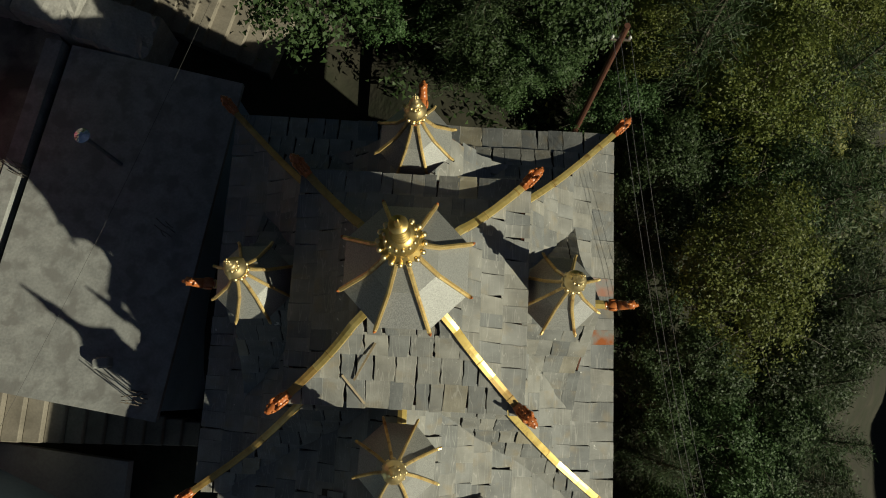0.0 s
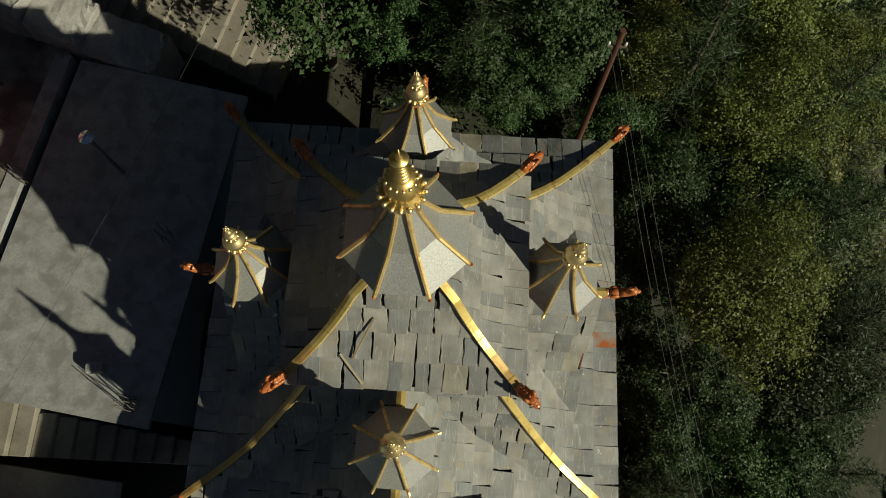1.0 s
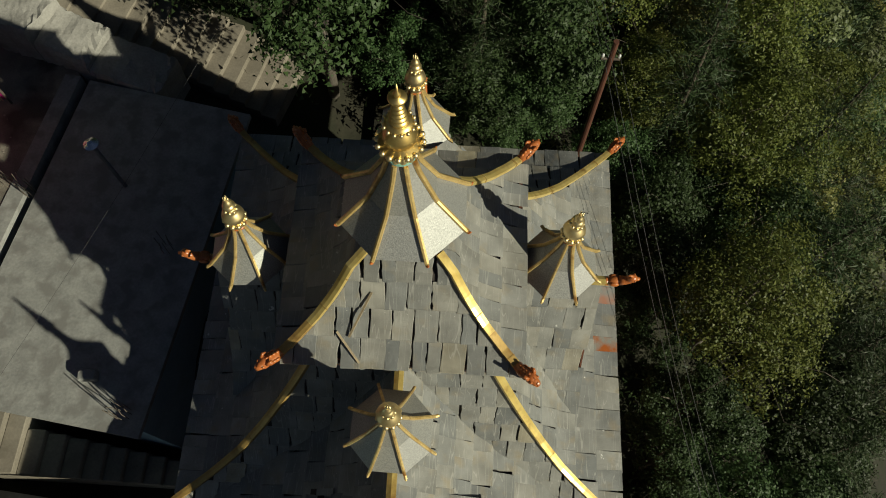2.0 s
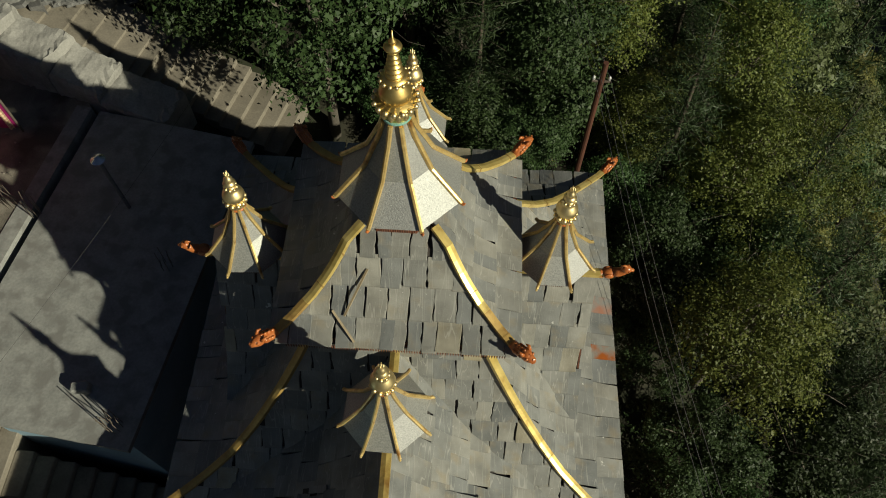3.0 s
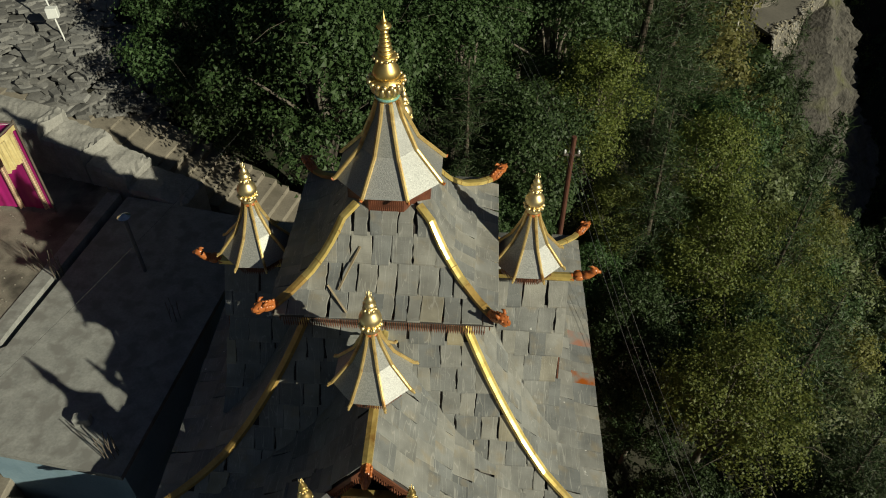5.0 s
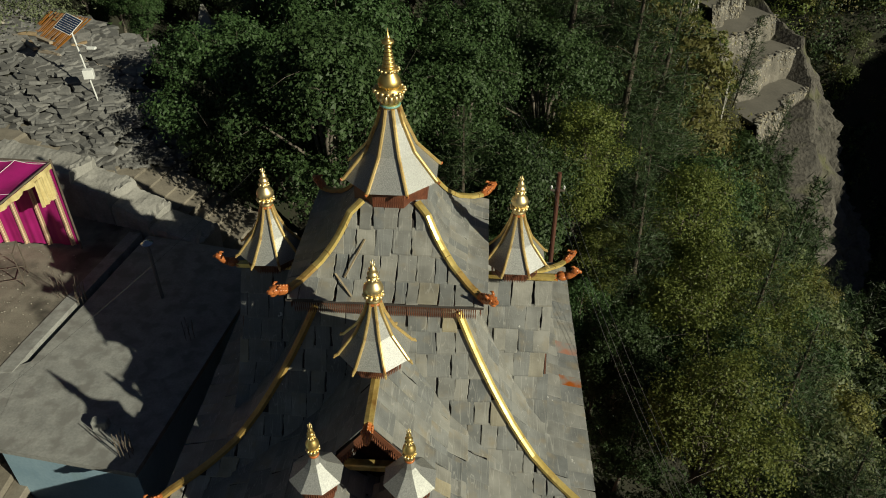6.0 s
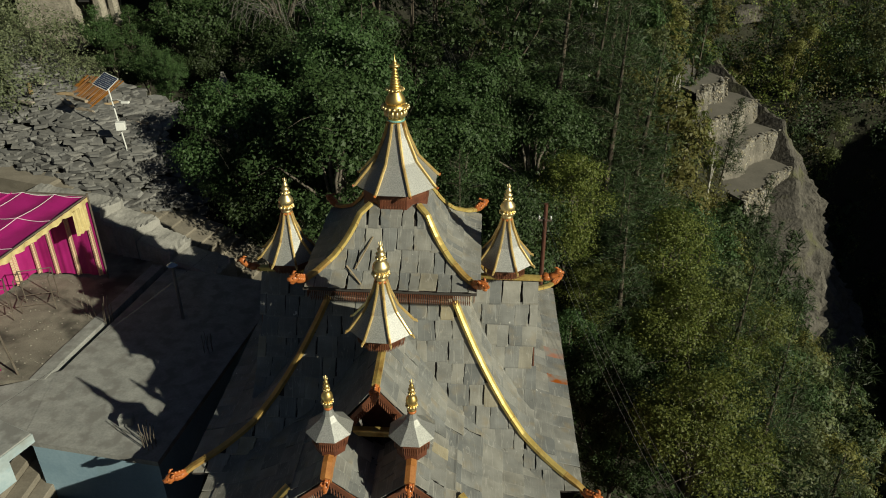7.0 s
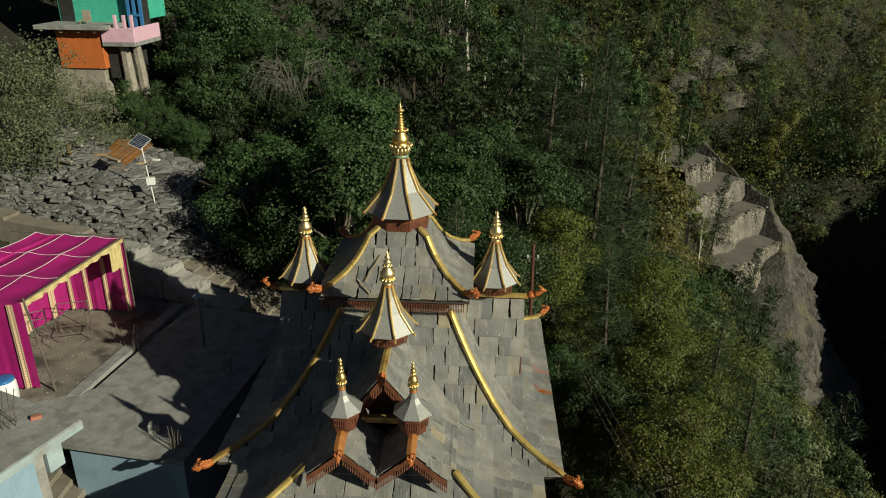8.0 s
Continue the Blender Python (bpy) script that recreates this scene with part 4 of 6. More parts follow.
GRAVEL = surface("yard_gravel", (0.17, 0.155, 0.13), (0.28, 0.26, 0.22), 0.95, fine=60)
pebbles = []
for k in range(420):
    x, y = rng.uniform(-14.5, -9.6), rng.uniform(0.2, 5.5)
    if x > -9.7 + 0.1 * y:
        continue
    r = rng.uniform(0.010, 0.032)
    pebbles.append(ball((x, y, 0.0), r, 5, 3, (1.2, 0.9, 0.6)))
tagged(part("gravel", join(*pebbles), GRAVEL), "scattered small pebbles on the trodden yard", "gravel", kind="stuff")

# ---- things on the flat roof ----
blk = tagged(part("concrete_block", box(-0.17, 0.17, -0.11, 0.11, 0, 0.24, 0.03), CONCRETE), "rough pale concrete block standing on the roof", "block")
blk.matrix_basis = pose(-6.43, -1.28, 0.0, 0, 0, 8)
vent = thing("vent_pipe", "grey vent pipe with shiny conical tin cowl", "vent pipe", at=(-6.70, 3.05, 0))
part("pipe", tube([(0, 0, -0.02), (0, 0, 1.78)], 0.045, 10), surface("grey_pipe", (0.10, 0.10, 0.10), (0.16, 0.16, 0.16), 0.6), vent)
part("cowl", lathe([(0.15, 1.78), (0.155, 1.80), (0.05, 1.87), (0.012, 1.885)], 20), TIN, vent, "shiny tin cowl")


def rebar(x, y, n, h, spread, lean, label, z=0.0):
    t = thing("rebar_bundle", label, "reinforcing bars", "reinforcing bars", at=(x, y, z))
    for k in range(n):
        a = 2 * math.pi * k / n
        bx, by = spread * math.cos(a), spread * math.sin(a)
        hh = h * rng.uniform(0.6, 1.1)
        part("bar", tube([(bx, by, -0.02), (bx + lean[0] * hh * 0.5, by + lean[1] * hh * 0.5, hh * 0.5), (bx + lean[0] * hh + rng.uniform(-.06, .06), by + lean[1] * hh + rng.uniform(-.06, .06), hh)], 0.009, 5), STEEL, t)


BARS = "bare rusty reinforcing bars sticking up from concrete"
rebar(-5.58, -1.97, 9, 0.68, 0.14, (-0.04, 0.05), BARS)
rebar(-5.62, -1.93, 1, 1.15, 0.0, (0.0, 0.02), "single tall rusty reinforcing bar")
rebar(-8.75, 2.75, 7, 0.85, 0.12, (0.1, -0.1), BARS)
rebar(-9.35, 2.95, 6, 0.7, 0.12, (-0.2, 0.05), BARS)
rebar(-5.45, 1.58, 6, 0.55, 0.12, (0.0, 0.05), BARS)
RUBBER = surface("black_cable", (0.012, 0.012, 0.012), (0.025, 0.025, 0.025), 0.7, bump=0)
cab = thing("overhead_wire", "thin dark wire strung from the blue house over the flat roof", "wire")
part("strand", tube([(-7.70 + 3.9 * k, -4.75 + 10.8 * k, 2.62 + 0.55 * k - 0.5 * math.sin(math.pi * k) * 0.5) for k in [i / 15 for i in range(15)]], 0.003, 4), RUBBER, cab)

# ---- the blue house in front, its steps ----
FADED = surface("faded_blue", (0.27, 0.36, 0.40), (0.37, 0.45, 0.48), 0.8, scale=2, fine=18, bump=0.3, dirt=(0.24, 0.25, 0.23), dirt_at=(0.5, 0.7))
blue_house = thing("blue_house", "light blue house with flat concrete roof above the side steps", "house")
CORNER, ALONG, BACK = Vector((-6.45, -4.14)), Vector((-0.357, -0.934)), Vector((-0.93, 0.37))


def house_at(a, b):
    """A place on the blue house's plan: a along its front, b backwards."""
    q = CORNER + ALONG * a + BACK * b
    return (q.x, q.y)


def house_block(a0, a1, b0, b1, z0, z1):
    return prism([house_at(a0, b0), house_at(a0, b1), house_at(a1, b1), house_at(a1, b0)], z0, z1)


part("roof_slab", house_block(0.02, 5.5, 0.02, 5.2, 2.27, 2.43), CONCRETE, blue_house, "rough grey concrete roof slab")
part("fascia", house_block(0, 5.52, 0, 5.22, 2.21, 2.40), FADED, blue_house, "pale blue slab edge")
part("wall", house_block(1.15, 5.4, 0.10, 5.1, -4.6, 2.21), BLUE, blue_house, "blue painted wall")
part("beam_end", house_block(0.50, 0.86, 0.10, 0.55, 1.62, 2.21), FADED, blue_house, "pale blue beam end below the slab")
part("beam", house_block(0.50, 5.0, 0.55, 0.95, 1.72, 2.21), BLUE, blue_house, "blue painted beam below the slab")
part("pillar", house_block(0.88, 1.14, 0.20, 0.46, -3.4, 2.21), PLASTER, blue_house, "pale plastered pillar")
st = thing("side_steps", "worn beige concrete steps between blue walls", "stairs", kind="structure")
for k in range(13):
    x = -9.55 + 0.40 * k
    part("step", box(x, x + 0.40, -3.1, -0.95 - 0.16 * k if x < -8.7 else -1.98 - 0.055 * k, -4.5, -1.28 - 0.15 * k, 0.02), STEPS, st)
YARD = surface("yard_cement", (0.30, 0.31, 0.31), (0.42, 0.43, 0.42), 0.85, scale=1.0, fine=16, bump=0.3, dirt=(0.24, 0.24, 0.23))
tagged(part("lower_yard", prism([(-13, -3.05), (-13, -9), (-6.9, -9), (-7.0, -3.6)], -4.8, -3.35), YARD), "pale concrete yard below the steps", "yard", kind="structure")
brk = tagged(part("brick", box(-0.11, 0.11, -0.055, 0.055, 0, 0.075, 0.006), surface("brick_red", (0.32, 0.12, 0.08), (0.42, 0.18, 0.12), 0.9, fine=30)), "loose red brick on the roof slab", "brick")
brk.matrix_basis = pose(-7.42, -4.17, 2.43, 0, 0, 30)
rebar(-7.85, -4.45, 7, 0.85, 0.15, (0.05, 0.0), BARS, 2.43)
drum_t = thing("water_drum", "white plastic water drum with blue lid", "drum", at=(-11.1, -0.2, 0))
part("body", lathe([(0.27, -0.01), (0.30, 0.05), (0.31, 0.32), (0.30, 0.56), (0.26, 0.64)], 20), surface("white_plastic", (0.70, 0.72, 0.74), (0.80, 0.82, 0.84), 0.4, bump=0.05), drum_t, "", True)
part("lid", lathe([(0.25, 0.635), (0.28, 0.64), (0.27, 0.69), (0.20, 0.71)], 20), surface("blue_plastic", (0.02, 0.13, 0.35), (0.03, 0.18, 0.45), 0.35, bump=0.05), drum_t, "blue lid", True)

# ---- steps and parapets behind ----
lane = thing("stair_lane", "long pale concrete steps running down past the temple", "stairs", kind="structure")
LANE = [(Vector((-27.0, 12.4, 2.6)), Vector((-13.2, 9.55, 1.35)), 4), (Vector((-13.2, 9.55, 1.35)), Vector((-7.8, 8.25, -0.25)), 9), (Vector((-7.8, 8.25, -0.25)), Vector((-3.95, 7.32, -2.18)), 10)]
for p0, p1, count in LANE:
    for k in range(count):
        a, b = p0.lerp(p1, k / count), p0.lerp(p1, (k + 1) / count)
        d = (p1 - p0).normalized()
        s = Vector((-d.y, d.x, 0)).normalized() * 1.05
        j = rng.uniform(-0.05, 0.05)
        v, f = prism([(a - s)[:2], (b - s)[:2], (b + s)[:2], (a + s)[:2]], a.z - 1.2, a.z + j * 0.3)
        sink = (a.z - b.z) * (0.55 if count < 10 else 0.1)
        part("step", ([(x, y, z - (sink if i in (5, 6) else 0)) for i, (x, y, z) in enumerate(v)], f), STEPS, lane)


def rough_block(x0, y0, x1, y1, z, z_end, width, seed):
    """A rubble and plaster wall: worn uneven top and a ragged end."""
    a, b = Vector((x0, y0)), Vector((x1, y1))
    d = (b - a).normalized()
    n = Vector((d.y, -d.x))
    ns, nw = max(4, int((b - a).length / 0.09)), 9
    v, f = [], []
    for i in range(ns + 1):
        for k in range(nw + 4):
            s = i / ns
            w = min(max(k - 2, 0), nw - 1) / (nw - 1)
            skirt = k < 2 or k > nw + 1
            lump = noise.noise((x0 + s * 4 + seed, w * 2.0, seed)) * 0.06 + noise.noise((s * 31 + seed, w * 9, 2.0)) * 0.018 + (0.10 * noise.noise((s * 60, w * 11, seed)) if s > 0.9 else 0)
            c = a + d * ((b - a).length * s + (0.16 * noise.noise((w * 4, seed, 3.3)) if i == ns else 0)) + n * (width * w + (0.07 * noise.noise((s * 14, seed, w)) if w in (0, 1) else 0))
            zz = z + (z_end - z) * s + lump
            if k in (0, nw + 3):
                zz = -2.5
            elif skirt:
                zz -= 0.12
                c += n * (-0.05 if k < 2 else 0.05)
            v.append((c.x, c.y, zz))
    m = nw + 4
    f += [(i * m + k, i * m + k + 1, (i + 1) * m + k + 1, (i + 1) * m + k) for i in range(ns) for k in range(m - 1)]
    f += [tuple(range(m - 1, -1, -1)), tuple(ns * m + k for k in range(m))]
    return v, f


for k, (x0, y0, x1, y1, z, z1) in enumerate([(-13.5, 8.5, -10.3, 7.72, 1.62, 1.5), (-10.32, 7.72, -9.0, 7.37, 1.2, 1.02), (-9.02, 7.37, -7.9, 7.07, 0.72, 0.42), (-7.92, 7.07, -6.3, 6.65, 0.16, -0.05)]):
    tagged(part("parapet_wall", rough_block(x0, y0, x1, y1, z, z1, 1.1, k * 3.7 + 1), PLASTER), "grey rubble parapet block stepping down beside the stairs", "wall", "stepped parapets", "structure")


# ---- rubble, lamp, sheds ----
rubble = thing("rubble_heap", "heap of broken grey slates and stones beside the lane", "rubble")


def stone_geo(r, big):
    n = r.choice((4, 5, 6))
    rad = big * r.uniform(0.7, 1.3)
    ring = [(rad * r.uniform(0.7, 1.1) * math.cos(2 * math.pi * k / n + r.uniform(-.25, .25)), 0.65 * rad * r.uniform(0.7, 1.1) * math.sin(2 * math.pi * k / n + r.uniform(-.25, .25))) for k in range(n)]
    th = r.uniform(0.05, 0.11)
    v = [(x, y, 0) for x, y in ring] + [(x * 0.9, y * 0.9, th + r.uniform(-.012, .012)) for x, y in ring]
    return v, [tuple(range(n - 1, -1, -1)), tuple(range(n, 2 * n))] + [(i, (i + 1) % n, n + (i + 1) % n, n + i) for i in range(n)]


STONES = [mesh("stone", *stone_geo(rng, 0.40), STONE) for k in range(14)]
loose = []
for k in range(2600):
    x = rng.uniform(-25, -8.6)
    edge = -0.25 if x < -10.6 else -0.25 + (x + 10.6) * 0.8
    off = edge + (5.2 - edge) * rng.random() ** 1.15
    y = 9.55 - 0.2407 * (x + 13.2) + off
    if x > -10.4 and off > 3.4:
        continue
    lane_z = 1.35 - 0.09 * (x + 13.2) if x < -13.2 else 1.35 - 0.30 * (x + 13.2)
    run = off - edge
    z = max(ground(x, y), lane_z - 0.02 + min(0.9 * run, 1.3 + 0.12 * run) * (1.0 if x < -10.4 else 0.6))
    m = pose(x, y, z + rng.uniform(-0.04, 0.16), rng.uniform(-4, 22), rng.uniform(-13, 13), rng.uniform(-40, 40))
    loose.append((x, y, m))
loose.sort(key=lambda q: math.hypot(q[0] + 11.5, q[1] - 10.5))
for x, y, m in loose[:300]:
    ob = part("stone", rng.choice(STONES), None, rubble)
    ob.matrix_basis = m
rest = part("stones_beyond", join(*[moved(stone_geo(rng, 0.37), m) for x, y, m in loose[300:]]), STONE_J, rubble)
rest["kind"] = "stuff"
lamp = thing("solar_lamp", "street lamp on a thin white pole with tilted solar panel", "lamp", at=(-11.04, 10.25, 2.1))
WHITE = surface("white_paint", (0.62, 0.63, 0.62), (0.74, 0.75, 0.73), 0.5, fine=30, bump=0.1)
part("pole", tube([(0, 0, -0.5), (-0.30, 0.05, 2.55)], 0.027, 8), WHITE, lamp, "white pole")
bx = part("battery_box", box(-0.16, 0.16, -0.12, 0.12, -0.14, 0.14, 0.015), WHITE, lamp, "white battery box")
bx.matrix_basis = pose(-0.02, -0.15, 1.12, 0, 0, 15)
pn = part("solar_panel", box(-0.44, 0.44, -0.37, 0.37, -0.02, 0.0, 0.004), WHITE, lamp, "tilted solar panel with pale grid")
pn.matrix_basis = Matrix.Translation((-0.32, 0.05, 2.66)) @ Matrix.Rotation(radians(26), 4, "Z") @ Matrix.Rotation(radians(33), 4, "X") @ Matrix.Rotation(radians(48), 4, "Z") @ Matrix.Scale(0.76, 4)
CELL = surface("solar_cell", (0.012, 0.018, 0.04), (0.02, 0.03, 0.06), 0.15, bump=0)
for i in range(8):
    part("cell", box(-0.425 + 0.1065 * i, -0.328 + 0.1065 * i, -0.355, 0.355, 0.0, 0.004), CELL, pn)
part("lamp_arm", tube([(-0.22, 0.04, 2.0), (0.05, -0.1, 2.05), (0.28, -0.2, 2.02)], 0.02, 6), WHITE, lamp)
part("lamp_head", box(0.22, 0.5, -0.28, -0.14, 1.98, 2.04, 0.015), WHITE, lamp, "white lamp head")

WOOD = surface("weathered_wood", (0.22, 0.17, 0.12), (0.36, 0.29, 0.21), 0.85, scale=5, fine=40, bump=0.4, spread=0.25)
ORANGE_WOOD = surface("fresh_wood", (0.15, 0.075, 0.035), (0.24, 0.125, 0.06), 0.8, scale=5, fine=40, bump=0.3, spread=0.2)
for k in range(17):
    x, y = rng.uniform(-17.5, -10.8), rng.uniform(11.6, 13.6)
    L = rng.uniform(0.9, 2.4)
    ob = tagged(part("timber", box(-L / 2, L / 2, -0.07, 0.07, 0, 0.10, 0.012), WOOD), "weathered grey timber lying on the rubble", "timber", "loose timbers")
    ob.matrix_basis = pose(x, y, ground(x, y) + 0.12, 0, rng.uniform(-8, 8), rng.uniform(-60, 30))
crate = thing("wood_stack", "stack of orange-brown sawn laths behind the rubble", "wood stack", at=(-13.6, 13.1, ground(-13.6, 13.1)), turn=-20)
for k in range(20):
    ob = part("lath", box(-0.022, 0.022, -0.85, 0.85, 0, 0.03), ORANGE_WOOD, crate)
    ob.matrix_basis = pose(-0.95 + 0.095 * k, 0, 0.10 + 0.42, 27, 0, rng.uniform(-9, 9) - 14)
for k in range(5):
    ob = part("post", box(-1.0, 1.0, -0.05, 0.05, 0, 0.09, 0.01), WOOD, crate)
    ob.matrix_basis = pose(0.1 * k - 0.2, -0.75 - 0.12 * k, 0.05 + 0.10 * (k % 2), 0, 0, rng.uniform(-12, 12))

# ---- the power pole ----
pole = thing("power_pole", "dark red-brown power pole with wires", "pole", at=(3.74, 5.42, 0))
part("shaft", tube([(0.12, 0.0, ground(3.74, 5.42) - 0.5), (0.0, 0.0, 2.92)], [0.085, 0.06], 10), POLE, pole)
part("crossarm", box(-0.20, 0.20, -0.025, 0.025, 2.36, 2.41, 0.008), STEEL, pole)
for k, dx in enumerate((-0.17, -0.03, 0.17)):
    part("insulator", lathe([(0.02, 2.42), (0.035, 2.45), (0.03, 2.50), (0.012, 2.53)], 8), WHITE, pole).location.x = dx
    part("wire", tube([(dx + 3.1 * s, -15.5 * s, 2.5 - 1.2 * math.sin(math.pi * s) * 0.9 - 0.2 * s) for s in [i / 16 for i in range(17)]], 0.0045, 4), WIRE, pole, "pale power wire")
    part("wire", tube([(dx - 6.0 * s, 26 * s, 2.5 - 1.0 * math.sin(math.pi * s) + 3 * s) for s in [i / 12 for i in range(13)]], 0.0045, 4), WIRE, pole, "pale power wire")

# ---- shrine hut among the trees ----
hut = thing("shrine_hut", "small pale hut with two-tier slate roof among trees", "hut", at=(-9.75, 17.3, -0.55), turn=14)
part("wall", box(-0.85, 0.85, -0.8, 0.8, -1.6, 0.75), surface("pale_plaster", (0.42, 0.40, 0.36), (0.55, 0.53, 0.48), 0.9), hut)
part("upper_wall", box(-0.4, 0.4, -0.4, 0.4, 0.7, 2.5), REDWOOD, hut)
for z0, z1, r0, r1 in ((0.62, 1.45, 1.45, 0.55), (2.35, 3.0, 0.95, 0.30), (3.0, 3.75, 0.30, 0.05)):
    ring0, ring1 = [(-r0, -r0, z0), (r0, -r0, z0), (r0, r0, z0), (-r0, r0, z0)], [(-r1, -r1, z1), (r1, -r1, z1), (r1, r1, z1), (-r1, r1, z1)]
    low = [(x, y, z - 0.06) for x, y, z in ring0]
    part("roof", (low + ring0 + ring1, [(3, 2, 1, 0), (8, 9, 10, 11)] + [(k + i, k + (i + 1) % 4, k + 4 + (i + 1) % 4, k + 4 + i) for k in (0, 4) for i in range(4)]), SLATE, hut, "grey slate roof tier")

# ---- the painted house on the slope ----
home = thing("hillside_house", "hillside house painted orange, turquoise and pink", "house", at=(-0.55, 20, 0.26))
TURQ = surface("turquoise_paint", (0.04, 0.36, 0.26), (0.06, 0.44, 0.33), 0.7, fine=15, bump=0.1)
PINK = surface("pink_paint", (0.58, 0.36, 0.46), (0.68, 0.44, 0.54), 0.7, fine=15, bump=0.1)
ORANGE = surface("orange_paint", (0.42, 0.105, 0.02), (0.52, 0.14, 0.03), 0.75, fine=15, bump=0.15)
DARKBLUE = surface("blue_frame", (0.03, 0.14, 0.32), (0.04, 0.19, 0.42), 0.6, bump=0.1)
# near-black colour that stands for the shade inside the house's openings
ROOM_SHADE = surface("room_shade", (0.012, 0.012, 0.012), (0.03, 0.03, 0.03), 0.9)
DRY = surface("dry_stone", (0.20, 0.18, 0.145), (0.34, 0.31, 0.26), 0.9, scale=3, fine=12, bump=0.8, depth=0.05)
part("stone_base", box(-19.6, -16.95, 0.1, 5, 1.5, 5.72), DRY, home, "dry stone base wall")
part("lower_wall", box(-19.1, -16.75, 0.0, 4, 5.72, 7.62, 0.02), ORANGE, home, "orange painted lower wall")
part("terrace_slab", box(-19.9, -16.2, -0.5, 5, 7.66, 7.86, 0.02), CONCRETE, home, "grey concrete terrace slab")
for x in (-18.6, -17.7, -16.9):
    part("joist", box(x - 0.06, x + 0.06, -0.35, 0.2, 7.5, 7.66), WOOD, home)
part("upper_wall", box(-19.6, -15.85, 1.6, 6, 7.86, 12.4), TURQ, home, "turquoise painted upper wall")
part("roof", box(-20.6, -14.3, 1.3, 6.5, 12.4, 12.6, 0.02), CONCRETE, home, "flat concrete roof")
part("balcony", box(-16.7, -15.0, -0.1, 3, 6.85, 7.05, 0.02), CONCRETE, home, "concrete balcony slab")
part("parapet", box(-16.7, -15.1, -0.1, 0.05, 7.05, 7.75, 0.02), PINK, home, "pink balcony parapet")
part("parapet", box(-15.12, -15.0, -0.1, 3, 7.05, 7.75, 0.02), PINK, home, "pink balcony parapet")
for x in (-15.9, -15.45, -15.06):
    part("post", box(x - 0.07, x + 0.07, -0.1, 0.05, 7.75, 8.35, 0.01), PINK, home)
part("side_wall", box(-15.8, -15.1, 1.35, 2.2, 6.9, 12.4), ROOM_SHADE, home, "verandah opening as a solid block coloured like its shade")
for x in (-15.75, -15.45, -15.12):
    part("window_frame", box(x - 0.07, x + 0.07, 1.2, 1.35, 7.05, 12.3), DARKBLUE, home, "dark blue window frame")
part("window_rail", box(-15.8, -15.1, 1.17, 1.28, 8.2, 8.32), DARKBLUE, home)
part("doorway", box(-19.5, -18.8, 1.55, 1.6, 7.9, 9.9), ROOM_SHADE, home, "doorway panel coloured like the shade indoors")
part("under_room", box(-16.74, -15.9, 0.4, 3, 5.2, 6.85), ROOM_SHADE, home, "solid block below the balcony coloured like a shaded recess")
part("rock_pier", join(tube([(-15.75, 0.6, 3.5), (-15.8, 0.5, 5.2), (-15.85, 0.45, 6.86)], [0.36, 0.30, 0.26], 7), tube([(-15.25, 0.8, 4.2), (-15.25, 0.7, 5.6), (-15.3, 0.6, 6.86)], [0.26, 0.24, 0.22], 7)), DRY, home, "rough stone piers")
chair = thing("plastic_chair", "small weathered chair on the terrace", "chair", at=(-18.3, 20.6, 7.86))
part("seat", box(-0.22, 0.22, -0.22, 0.22, 0.40, 0.44, 0.01), WOOD, chair)
part("backrest", box(-0.22, 0.22, 0.18, 0.22, 0.44, 0.9, 0.01), WOOD, chair)
for x in (-0.19, 0.19):
    for y in (-0.19, 0.19):
        part("leg", tube([(x, y, 0), (x, y, 0.4)], 0.02, 5), WOOD, chair)

